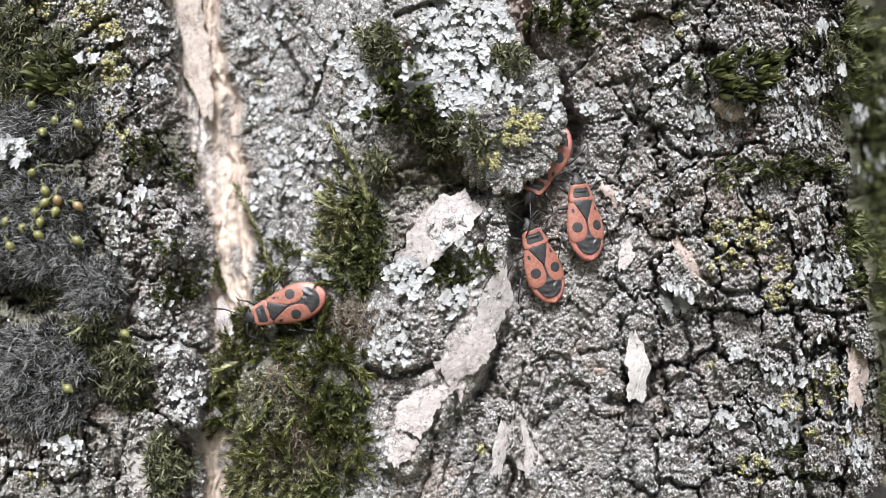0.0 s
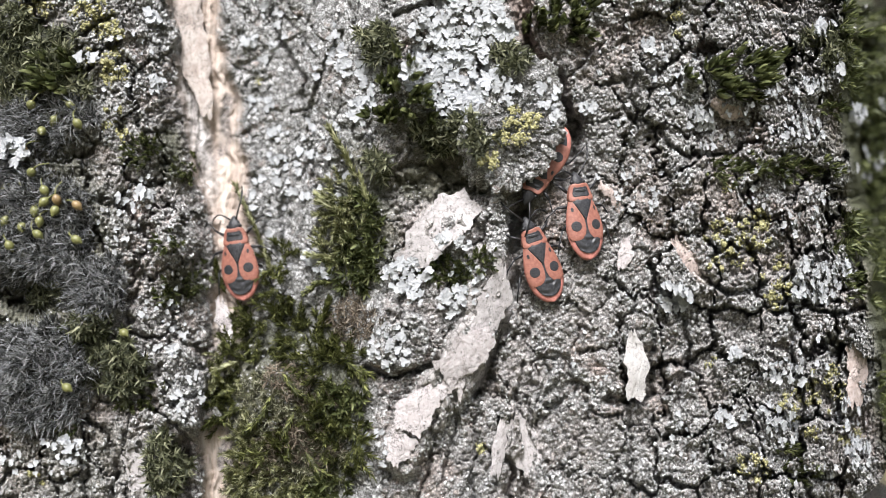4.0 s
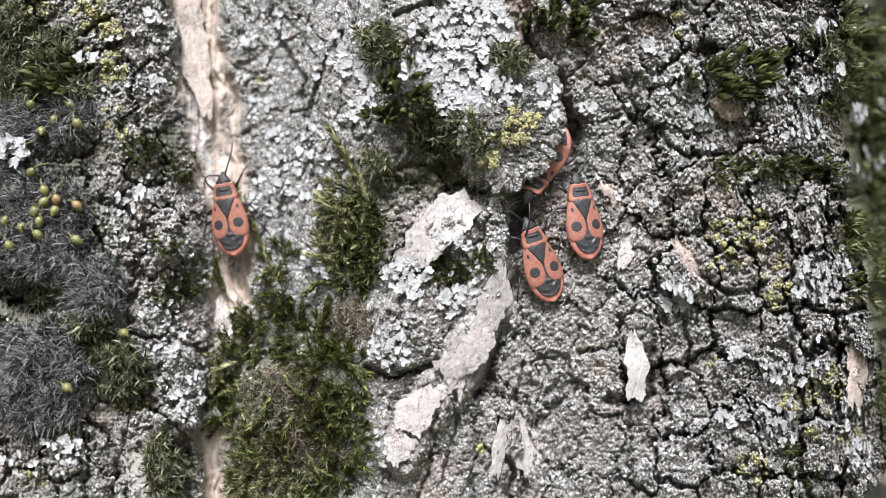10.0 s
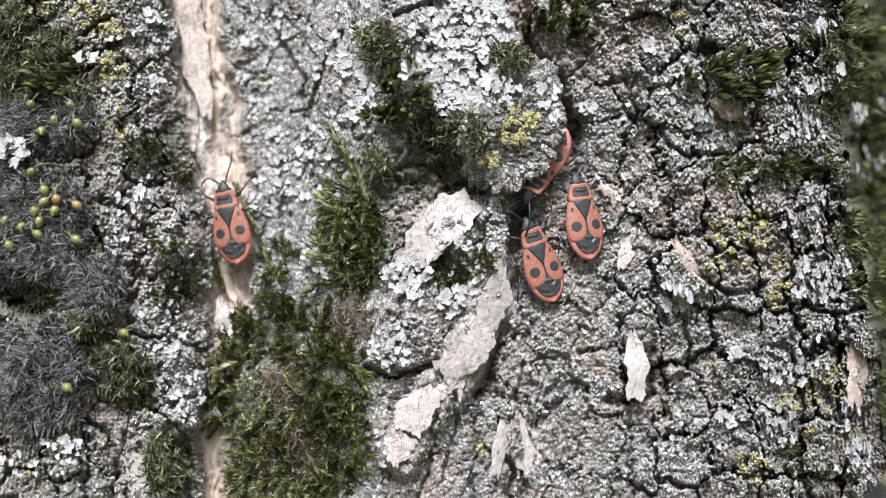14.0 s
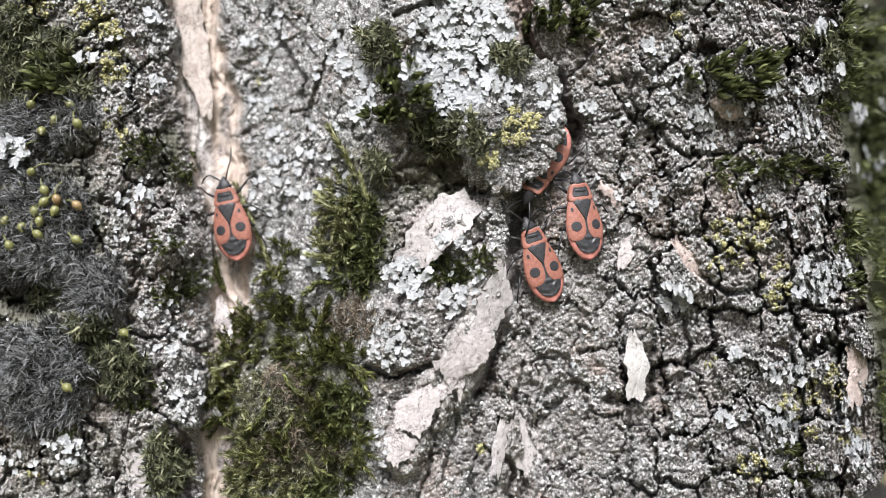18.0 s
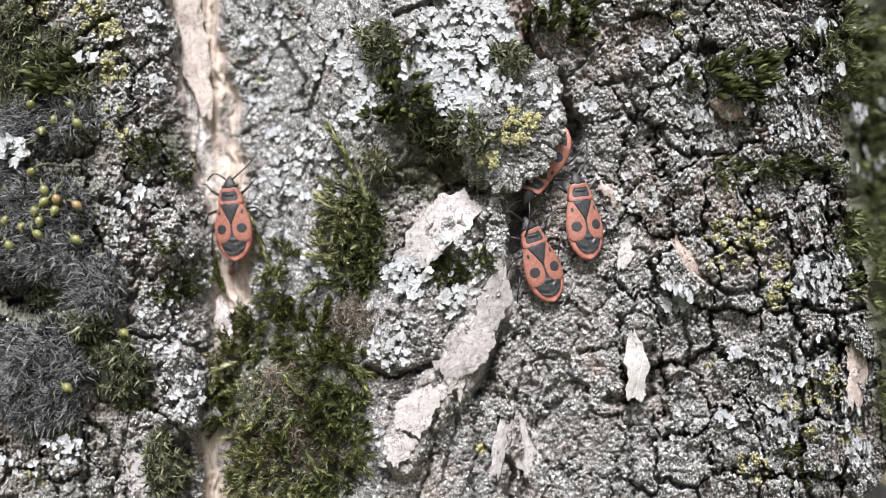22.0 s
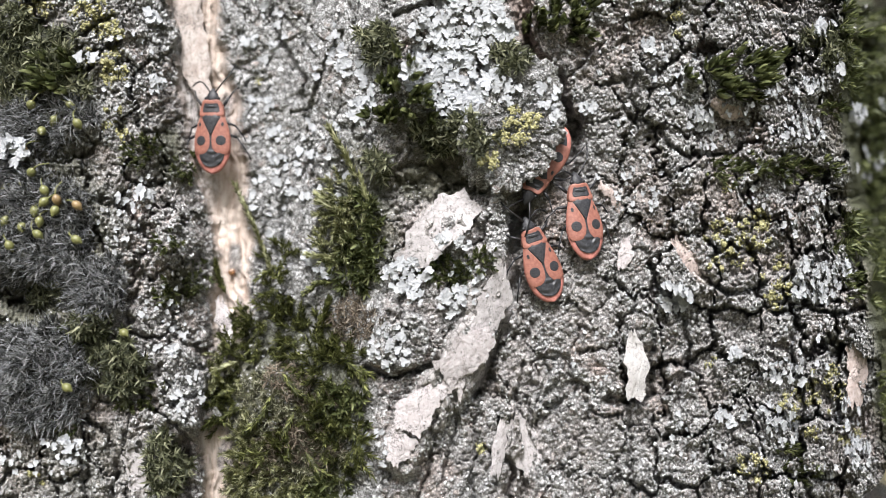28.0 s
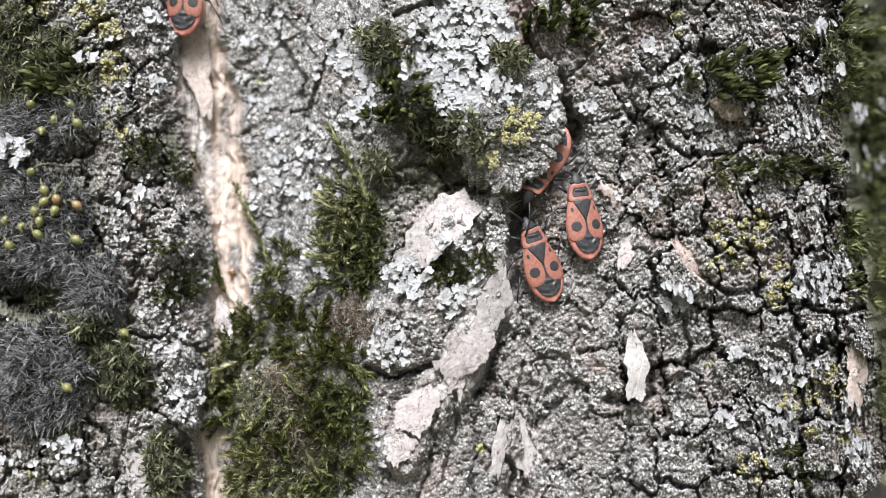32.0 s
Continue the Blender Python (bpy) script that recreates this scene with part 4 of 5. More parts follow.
def bug_meshes():
    m = {}
    # abdomen: a flat boat with a sharp rim
    v, ys = [], np.concatenate([np.linspace(-4.97, -4.0, 7), np.linspace(-3.6, 2.2, 18)])
    for y in ys:
        w = half_width(y)
        for x in np.linspace(-1, 1, 17):
            v.append((x * w * MM, y * MM, back_height(x * w, y) * MM))
        for x in np.linspace(1, -1, 17)[1:-1]:
            v.append((x * w * MM, y * MM, (1.0 - 0.65 * (1 - x * x) ** 0.6) * MM))
    f = [tuple(q) for q in grid_faces(len(ys), 32, True)]
    f += [tuple(range(32))[::-1], tuple(range(len(v) - 32, len(v)))]
    m["abdomen"] = mesh("abdomen", v, f, RIM)
    m["membrane"] = back_patch("membrane", [(-1.2, -0.2), (1.2, -0.2), (1.72, -2.3), (1.5, -3.2), (0.98, -3.95), (0, -4.3), (-0.98, -3.95), (-1.5, -3.2), (-1.72, -2.3)], 0.08, MEMBRANE, smooth=2, height=folded_height, rings=20)
    corium = [(1.5, 2.2), (1.78, 1.5), (2.08, 0.4), (2.25, -0.6), (2.3, -1.6), (2.1, -2.45), (1.75, -2.62), (1.1, -2.62), (0.5, -2.35), (0.16, -1.7), (0.08, -0.7), (0.3, 0.2), (0.75, 1.2), (1.15, 2.1)]
    m["wing_right"], m["wing_left"] = (back_patch("wing", corium, 0.17, RED, k, 1) for k in (False, True))
    m["scutellum"] = back_patch("scutellum", [(-1.32, 2.2), (1.32, 2.2), (0.85, 1.2), (0.18, -0.05), (0, -0.4), (-0.18, -0.05), (-0.85, 1.2)], 0.23, BLACK, smooth=1, puff=0.05)
    ring = [(math.cos(a * math.pi / 6), math.sin(a * math.pi / 6)) for a in range(12)]
    spot = [(1.26 + 0.66 * x, -0.95 + 0.66 * y) for x, y in ring]
    dot = [(1.42 + 0.17 * x, 1.05 + 0.3 * y) for x, y in ring]
    m["spot_right"], m["spot_left"] = (back_patch("spot", spot, 0.195, BLACK, k, 1, 0.03) for k in (False, True))
    m["dot_right"], m["dot_left"] = (back_patch("small_spot", dot, 0.195, BLACK, k, 1, 0.03) for k in (False, True))
    m["pronotum"] = back_patch("pronotum", [(-1.62, 2.15), (-1.1, 2.02), (0, 1.98), (1.1, 2.02), (1.62, 2.15), (1.38, 3.2), (1.08, 4.0), (0.65, 4.1), (0, 3.98), (-0.65, 4.1), (-1.08, 4.0), (-1.38, 3.2)], 0.16, RED, smooth=1, skirt=0.6, height=pronotum_height)
    m["pronotum_patch"] = back_patch("pronotum_patch", [(-1.15, 2.42), (0, 2.46), (1.15, 2.42), (1.08, 3.1), (0.86, 3.72), (0.4, 3.6), (0, 3.62), (-0.4, 3.6), (-0.86, 3.72), (-1.08, 3.1)], 0.19, BLACK, smooth=1, skirt=0.04, height=pronotum_height)
    m["pronotum_band"] = back_patch("pronotum_band", [(-0.85, 3.05), (0, 2.98), (0.85, 3.05), (0.8, 3.45), (0.3, 3.38), (0, 3.42), (-0.3, 3.38), (-0.8, 3.45)], 0.2, MEMBRANE, smooth=2, skirt=0.05, puff=0.1, height=pronotum_height)
    v, f = ball_rings([(y * MM, w * MM, hh * MM, z * MM) for y, w, hh, z in ((3.7, 0.7, 0.45, 1.1), (4.1, 0.78, 0.5, 1.15), (4.5, 0.8, 0.5, 1.12), (4.9, 0.62, 0.42, 1.05), (5.25, 0.36, 0.32, 0.95), (5.55, 0.2, 0.2, 0.85), (5.65, 0.08, 0.08, 0.8))], 14)
    m["head"] = mesh("head", v, f, BLACK)
    v, f = ball_rings([(y * MM, w * MM, w * MM, 0) for y, w in ((-0.24, 0.06), (-0.16, 0.18), (0, 0.24), (0.16, 0.18), (0.24, 0.06))], 10)
    m["eye"] = mesh("eye", v, f, LIMB)
    for name, side in (("right", 1), ("left", -1)):
        for kind, pts in {
            "antenna": [(0, 0, 0), (0.35 * side, 0.55, 0.15), (0.95 * side, 1.5, 0.3), (1.3 * side, 2.1, 0.2), (1.6 * side, 3.0, -0.1), (1.75 * side, 3.9, -0.4)],
            "antenna_bent": [(0, 0, 0), (0.45 * side, 0.35, 0.15), (1.2 * side, 0.75, 0.3), (1.7 * side, 0.7, 0.2), (2.3 * side, 0.3, -0.2), (2.6 * side, -0.2, -0.5)],
        }.items():
            v, f = tube([Vector(p) * MM for p in pts], [0.1 * MM, 0.11 * MM, 0.09 * MM, 0.09 * MM, 0.11 * MM, 0.07 * MM], 7)
            m[kind + "_" + name] = mesh("antenna", v, f, LIMB)
        for leg, (kx, ky, fx, fy, tx, ty) in {"front": (1.5, 1.0, 2.3, 1.9, 2.9, 2.0), "middle": (2.0, -0.3, 3.0, -1.3, 3.3, -1.9), "hind": (1.9, -1.3, 2.6, -3.4, 2.8, -4.2)}.items():
            v, f = tube([Vector(p) * MM for p in ((0, 0, 0), (0.5 * kx * side, 0.5 * ky, 0.28), (kx * side, ky, 0.3))], [0.16 * MM, 0.21 * MM, 0.13 * MM], 8)
            m[leg + name] = mesh("leg", v, f, LIMB)
            v, f = tube([Vector(p) * MM for p in ((kx * side, ky, 0.3), (fx * side, fy, -0.45), (tx * side, ty, -0.62))], [0.11 * MM, 0.085 * MM, 0.06 * MM], 7)
            m["shin" + leg + name] = mesh("shin", v, f, LIMB)
    return m


BUG = bug_meshes()


def bug(label, antennae=("antenna", "antenna"), seed=0):
    """A flat red bug with black spots. Returns it and its limbs, each with its resting pose."""
    rng = random.Random(seed)
    b = tagged(new("bug"), label, "insect", "red and black bugs on the bark")
    part("abdomen", BUG["abdomen"], b, "red rim of the abdomen")
    part("membrane", BUG["membrane"], b, "shiny wrinkled black wing membrane")
    for side in ("right", "left"):
        wing = part("wing", BUG["wing_" + side], b, "orange-red wing")
        part("spot", BUG["spot_" + side], wing, "round black spot")
        part("small_spot", BUG["dot_" + side], wing, "small black spot")
    part("scutellum", BUG["scutellum"], b, "black triangle behind the neck shield")
    shield = part("pronotum", BUG["pronotum"], b, "red neck shield")
    part("pronotum_patch", BUG["pronotum_patch"], shield, "black patch")
    part("pronotum_band", BUG["pronotum_band"], shield, "shiny black raised band")
    head = part("head", BUG["head"], b, "pointed black head")
    limbs = {}
    for side, name in ((1, "right"), (-1, "left")):
        part("eye", BUG["eye"], head, "", pose(0.78 * side * MM, 4.3 * MM, 1.25 * MM))
        at = pose(0.3 * side * MM, 5.05 * MM, 1.1 * MM, 0, 0, rng.uniform(-8, 8))
        limbs["antenna_" + name] = (part("antenna", BUG[antennae[side < 0] + "_" + name], b, "thin black antenna", at), at)
        for leg, y in (("front", 3.0), ("middle", 1.6), ("hind", 0.3)):
            at = pose(0.95 * side * MM, y * MM, 0.6 * MM, 0, 0, rng.uniform(-6, 6))
            limb = part("leg", BUG[leg + name], b, "black leg", at)
            part("shin", BUG["shin" + leg + name], limb)
            limbs[leg + name] = (limb, at)
    return b, limbs


def bug_pose(u, v, heading, height, lean=0.0, pitch=0.0):
    """A bug whose pair of spots lies at (u, v) of the map, height mm over the round trunk; heading clockwise from up."""
    p, n = bark_point(np.array([float(u)]), np.array([float(v)]), 0.0, np.array([height + 1.75]) + groove(np.array([float(u)]), np.array([float(v)]))[1])
    m = frame_at(Vector(p[0]), n[0], heading) @ pose(0, 0, 0, pitch, lean, 0)
    return m @ Matrix.Translation((0, 0.95 * MM, -1.75 * MM))


# ---- building ----
rng = np.random.default_rng(11)
bark_sheet()
trunk_core()
lump_places, lump_normals = bark_lump()
ribbon_flake("bark_flake", [(836, 352), (797, 384), (757, 424), (716, 474)], [24, 38, 35, 20], 0.9, 1.0, DIM_FLAKE, "pale pinkish bare flake of bark", 801)
ribbon_flake("bark_flake", [(886, 466), (880, 520), (862, 570), (838, 612)], [11, 24, 28, 20], 0.5, 0.7, DIM_FLAKE, "rough grey-white ridge of bark", 811, 70)
ribbon_flake("bark_flake", [(868, 588), (832, 624), (782, 664)], [16, 33, 24], 0.9, 0.8, PALE_FLAKE, "pale pinkish bare flake of bark", 813, 60)
ribbon_flake("bark_flake", [(808, 655), (812, 678), (814, 705)], [14, 11, 4], 0.7, 0.6, PALE_FLAKE, "pale splinter of a bark flake", 815, 34)
ribbon_flake("bark_flake", [(806, 676), (768, 697), (732, 727), (717, 764)], [9, 25, 33, 27], 0.7, 0.8, PALE_FLAKE, "long pale bare flake of bark", 817, 70)
ribbon_flake("bark_flake", [(717, 768), (707, 792), (694, 822)], [25, 27, 10], 0.4, 0.8, PALE_FLAKE, "cracked white flake of bark", 819, 46)
ribbon_flake("bark_flake", [(892, 745), (884, 790), (876, 845)], [6, 14, 8], 0.9, 0.6, DIM_FLAKE, "curled grey flake over a hollow", 823, 46)
ribbon_flake("bark_flake", [(1118, 585), (1128, 640), (1126, 705)], [5, 21, 15], 1.5, 1.2, WHITE_FLAKE, "small upright white flake of bark", 821, 34)
ribbon_flake("bark_flake", [(322, -40), (335, 40), (350, 120), (366, 205)], [26, 26, 24, 8], 0.9, 0.7, TAN_FLAKE, "pale fibrous flake in the bare groove", 831, 60)
ribbon_flake("bark_flake", [(908, 742), (930, 790), (950, 840)], [14, 28, 20], 0.1, 0.6, DIM_FLAKE, "pale bark flake", 841, 34)

for line, widths, lift, stuff, what in [
    ([(1192, 425), (1215, 455), (1238, 492)], [6, 12, 8], 0.5, PINK_FLAKE, "pinkish bare flake of bark"),
    ([(1105, 425), (1108, 450), (1100, 478)], [7, 13, 8], 0.5, PALE_FLAKE, "pale bark flake"),
    ([(1262, 180), (1290, 200), (1325, 196)], [8, 14, 8], 0.2, PINK_FLAKE, "reddish bare flake under the moss"),
    ([(1505, 610), (1520, 660), (1512, 720)], [10, 20, 12], 0.5, PINK_FLAKE, "smooth brownish plate of bark"),
    ([(225, 800), (245, 830), (240, 870)], [12, 20, 14], 0.2, DIM_FLAKE, "pale bark flake"),
    ([(388, 530), (396, 565), (406, 602)], [7, 14, 6], 2.0, PALE_FLAKE, "pale sliver beside the moss"),
    ([(1060, 330), (1085, 345), (1100, 380)], [5, 9, 6], 0.3, PINK_FLAKE, "brownish bark flake"),
]:
    ribbon_flake("bark_flake", line, widths, lift, 0.6, stuff, what, 860 + line[0][0] % 97, 70, 22)

thing_list = [
    ("curled", 75, 118, 92, 58), ("rosette", 100, 130, 50, 40), ("curled", 30, 50, 40, 34), ("small", 255, 268, 30, 28), ("small", 350, 500, 24, 30),
    ("small", 150, 592, 45, 24), ("small", 205, 605, 32, 26), ("small", 300, 430, 25, 16), ("small", 330, 300, 20, 30),
    ("rosette", 706, 170, 50, 52), ("curled", 672, 75, 35, 35), ("curled", 795, 240, 62, 36), ("curled", 900, 105, 34, 22),
    ("curled", 668, 292, 20, 24), ("rosette", 1000, 36, 62, 42), ("rosette", 1302, 132, 64, 46), 
    ("curled", 1445, 80, 26, 30), ("leafy", 1495, 150, 20, 36), ("leafy", 1530, 130, 26, 60), ("small", 1500, 60, 26, 50), ("leafy", 1540, 265, 24, 64), ("leafy", 1545, 420, 24, 60), ("small", 1495, 110, 20, 30), ("leafy", 1555, 520, 16, 50), ("small", 1560, 700, 14, 60), ("rosette", 1535, 60, 26, 50), ("leafy", 1535, 200, 30, 40), ("leafy", 1548, 340, 22, 50), ("leafy", 1556, 470, 16, 40), ("curled", 1470, 95, 26, 30), ("small", 1470, 190, 26, 18), ("small", 1455, 300, 30, 16),
    ("leafy", 1500, 415, 36, 34), ("small", 1285, 300, 34, 22), ("small", 1400, 295, 46, 24), ("small", 1330, 290, 30, 16),
    ("small", 775, 470, 46, 28), ("small", 815, 490, 34, 20), ("small", 850, 462, 36, 16), ("small", 728, 448, 24, 14), ("small", 1410, 838, 28, 20), ("small", 1390, 800, 18, 16),
    ("small", 1500, 500, 22, 30), ("feather", 602, 370, 30, 60), ("leafy", 640, 410, 40, 60), ("leafy", 632, 480, 52, 30), ("feather", 596, 430, 28, 34),
    ("shade", 500, 490, 18, 62), ("shade", 470, 580, 60, 46), ("shade", 545, 605, 42, 44), ("shade", 425, 610, 22, 26), ("feather", 395, 650, 28, 40), ("shade", 392, 712, 28, 46),
    ("olive", 455, 690, 34, 26), ("olive", 520, 720, 40, 30), ("olive", 470, 745, 44, 24), ("shade", 590, 650, 52, 34), ("leafy", 600, 725, 46, 50), ("olive", 540, 815, 92, 56), ("feather", 440, 812, 34, 66), ("feather", 505, 858, 44, 30),
    ("shade", 612, 790, 36, 44), ("dry", 628, 566, 40, 44), ("dry", 545, 700, 44, 26), ("dry", 480, 815, 46, 30), ("dry", 565, 800, 40, 30), ("dry", 500, 668, 30, 20), ("dry", 520, 775, 55, 34), ("olive", 440, 860, 44, 36), ("shade", 560, 745, 34, 30), ("shade", 470, 780, 30, 30), ("leafy", 575, 855, 40, 30),
    ("small", 240, 700, 40, 30), ("curled", 215, 650, 52, 52), ("curled", 295, 825, 36, 52), ("small", 296, 520, 18, 26), ("curled", 165, 575, 34, 22), ("small", 120, 745, 30, 16), ("curled", 90, 520, 40, 18),
]
for kind, cu, cv, ru, rv in thing_list:
    moss(rng, kind, float(cu), float(cv), ru, rv, 0.9 if kind in ("curled", "rosette") and cu < 850 else 0.0, {"curled": 1.5, "leafy": 0.75, "shade": 0.85}.get(kind, 1.0))
CAPS = {0: [(118, 182), (57, 180), (98, 206), (74, 228), (132, 212), (44, 260)],
        1: [(14, 326), (40, 318), (58, 300), (75, 330), (84, 352), (98, 346), (42, 346), (62, 366), (38, 396), (70, 384), (100, 366), (130, 358), (12, 384), (12, 428), (128, 420), (60, 410)],
        2: [(112, 682)], 3: [(214, 585)]}
for i, (cu, cv, ru, rv, lift) in enumerate([(85, 215, 74, 46, 0.3), (48, 400, 94, 92, 1.0), (68, 655, 90, 82, 1.0), (172, 508, 54, 50, 0.6), (10, 290, 30, 40, 0.3)]):
    cushion, home = moss(rng, "grey", float(cu), float(cv), ru, rv, lift, 1.6)
    capsules(rng, cushion, home, CAPS.get(i, []), lift + 1.9)
feather_shoot(rng, [(630, 315), (612, 275), (586, 232)], 1.2, MOSS_YELLOW, "single yellow-green moss shoot on bark", 1.1)
feather_shoot(rng, [(480, 480), (450, 400), (420, 336)], 1.6, MOSS_YELLOW, "long yellow-green moss shoot in the groove", 1.0)
feather_shoot(rng, [(620, 420), (600, 375), (570, 360)], 1.4, MOSS_YELLOW, "pale yellow-green moss shoot on bark", 1.1)
feather_shoot(rng, [(420, 640), (385, 655), (368, 690)], 1.4, MOSS_YELLOW, "yellow-green moss shoot by the groove", 1.2)

for line in [[(612, 405), (590, 365), (566, 348)], [(604, 470), (578, 456), (550, 452)], [(560, 580), (572, 560), (580, 536)], [(400, 520), (388, 495), (382, 470)],
             [(418, 690), (388, 700), (366, 725)], [(425, 720), (395, 740), (372, 752)], [(440, 640), (410, 625), (392, 600)], [(500, 660), (520, 690), (545, 705)],
             [(480, 700), (465, 735), (440, 760)], [(560, 690), (575, 720), (582, 755)], [(610, 640), (630, 655), (648, 690)], [(470, 800), (445, 825), (420, 842)],
             [(540, 800), (560, 830), (588, 845)], [(520, 730), (505, 765), (510, 800)], [(640, 400), (650, 360), (640, 320)], [(590, 500), (565, 500), (545, 515)]]:
    feather_shoot(rng, line, 1.2, MOSS_PALE if line[0][0] > 585 and line[0][1] < 500 else MOSS_SHADE, "curved yellow-green moss shoot over the mat", 0.95)

crust_grains(rng, 4.9)
for cu, cv, ru, rv, n, lift in [(925, 212, 32, 20, 220, 0.85), (862, 272, 18, 26, 200, 0.85), (900, 244, 38, 9, 130, 0.85), (1280, 430, 40, 60, 520, 0), (1340, 420, 34, 40, 340, 0),
                                (1375, 500, 26, 50, 400, 0), (1330, 830, 34, 24, 240, 0), (1395, 720, 26, 36, 240, 0), (1460, 690, 40, 40, 360, 0), (1480, 770, 40, 30, 90, 0),
                                (55, 20, 30, 26, 120, 0), (185, 70, 34, 60, 560, 0), (165, 30, 40, 30, 260, 0), (200, 125, 26, 34, 220, 0), (205, 215, 26, 34, 160, 0), (55, 12, 40, 18, 160, 0), (1330, 375, 20, 16, 50, 0), (850, 780, 14, 34, 70, 0.3),
                                (1290, 330, 12, 10, 24, 0), (1440, 760, 20, 14, 40, 0), (1196, 38, 16, 24, 60, 0), (1265, 640, 14, 10, 24, 0), (60, 850, 30, 20, 60, 0), (455, 147, 6, 8, 9, 0)]:
    yellow_patch(rng, cu, cv, ru, rv, n, lift)
for cu, cv, ru, rv, n, size, lift, grey in [
    (815, 60, 95, 62, 190, 10, 0.25, True), (800, 130, 80, 60, 130, 12, 0.25, False), (815, 185, 40, 30, 40, 13, 0.3, False), (878, 40, 28, 40, 40, 12, 0.25, True),
    (740, 120, 22, 14, 4, 24, 1.6, False), (757, 172, 10, 16, 3, 20, 1.4, False), (968, 165, 20, 40, 14, 10, 0.3, False), (905, 160, 30, 26, 12, 10, 0.5, True), (985, 205, 10, 26, 10, 9, 0.6, True),
    (718, 488, 42, 28, 26, 14, 1.6, True), (800, 530, 26, 26, 14, 14, 1.2, True), (735, 520, 20, 20, 6, 14, 1.8, False), (790, 425, 18, 9, 5, 12, 1.6, True), (822, 430, 14, 10, 5, 13, 1.6, True), (560, 460, 16, 12, 4, 22, 0.6, False),
    (570, 482, 12, 8, 3, 20, 0.8, False), (275, 150, 16, 14, 5, 18, 0.4, False), (125, 108, 20, 14, 6, 18, 1.4, False), (160, 98, 14, 8, 3, 16, 1.0, False),
    (20, 262, 24, 26, 12, 20, 2.6, False), (640, 195, 22, 26, 12, 17, 0.4, False), (500, 235, 24, 14, 7, 10, 0.2, False), (530, 280, 60, 70, 26, 9, 0.2, False),
    (460, 180, 26, 20, 12, 10, 0.2, False), (1522, 205, 18, 16, 10, 18, 3.0, False), (1560, 180, 8, 14, 5, 18, 2.0, False), (1556, 290, 8, 16, 5, 16, 2.0, False), (1460, 50, 18, 26, 12, 16, 0.5, False), (1485, 120, 14, 30, 8, 16, 0.6, True), (1430, 230, 30, 30, 16, 13, 0.3, True), (1530, 290, 14, 30, 6, 18, 0.8, False), (1440, 150, 20, 16, 8, 14, 0.4, False), (1245, 215, 16, 14, 6, 18, 0.4, True),
    (1195, 525, 34, 26, 22, 16, 0.4, False), (1300, 625, 14, 12, 5, 16, 0.4, False), (1290, 738, 20, 12, 5, 20, 0.5, False), (1440, 500, 50, 40, 30, 17, 0.5, True),
    (1395, 660, 44, 20, 20, 15, 0.5, True), (1520, 800, 26, 34, 16, 18, 0.6, True), (1390, 760, 30, 28, 16, 17, 0.5, True), (1480, 470, 26, 16, 8, 18, 0.6, False),
    (310, 622, 12, 8, 2, 20, 0.5, False), (120, 782, 20, 10, 4, 18, 0.5, False), (270, 30, 12, 10, 3, 16, 0.3, False), (255, 345, 16, 12, 5, 15, 0.4, False),
    (215, 350, 14, 8, 3, 15, 0.4, False), (1155, 350, 10, 20, 4, 15, 0.4, False), (1250, 265, 12, 10, 4, 16, 0.3, False), (1370, 160, 16, 14, 4, 16, 0.6, False),
    (1350, 335, 60, 50, 26, 8, 0.3, True), (1430, 375, 50, 50, 26, 9, 0.3, True), (1280, 215, 60, 50, 34, 8, 0.3, False), (1215, 120, 60, 70, 26, 7, 0.2, False), (1380, 200, 50, 60, 26, 8, 0.3, False), (1100, 330, 60, 40, 20, 7, 0.2, True), (1130, 150, 90, 110, 22, 6, 0.2, False), (1190, 330, 110, 60, 22, 6, 0.2, False), (1340, 260, 100, 50, 22, 7, 0.2, True), (1060, 620, 90, 110, 20, 5, 0.2, True),
    (1290, 780, 130, 80, 30, 6, 0.2, False), (1440, 610, 80, 40, 24, 8, 0.3, False), (1375, 735, 34, 30, 20, 9, 0.4, True), (1500, 740, 34, 40, 26, 9, 0.4, False), (1450, 845, 50, 26, 20, 9, 0.4, True),
    (240, 380, 70, 90, 30, 6, 0.3, True), (290, 560, 50, 60, 26, 7, 0.4, True), (330, 700, 30, 50, 24, 8, 0.4, True), (80, 820, 80, 40, 30, 8, 0.3, True), (230, 120, 60, 90, 26, 6, 0.2, False),
    (690, 620, 36, 46, 40, 8, 0.3, True), (830, 500, 40, 40, 24, 7, 0.5, True), (660, 800, 40, 40, 24, 8, 0.3, True),
    (655, 120, 30, 40, 20, 11, 0.2, False), (590, 100, 40, 60, 26, 10, 0.2, False), (470, 60, 40, 50, 20, 10, 0.2, True), (480, 360, 40, 60, 14, 9, 0.2, True), (590, 300, 30, 80, 16, 10, 0.2, True), (1040, 190, 16, 10, 4, 14, 0.3, False), (1150, 80, 14, 20, 5, 14, 0.3, False),
]:
    lobed_lichen(rng, float(cu), float(cv), ru, rv, n, size, lift, grey)

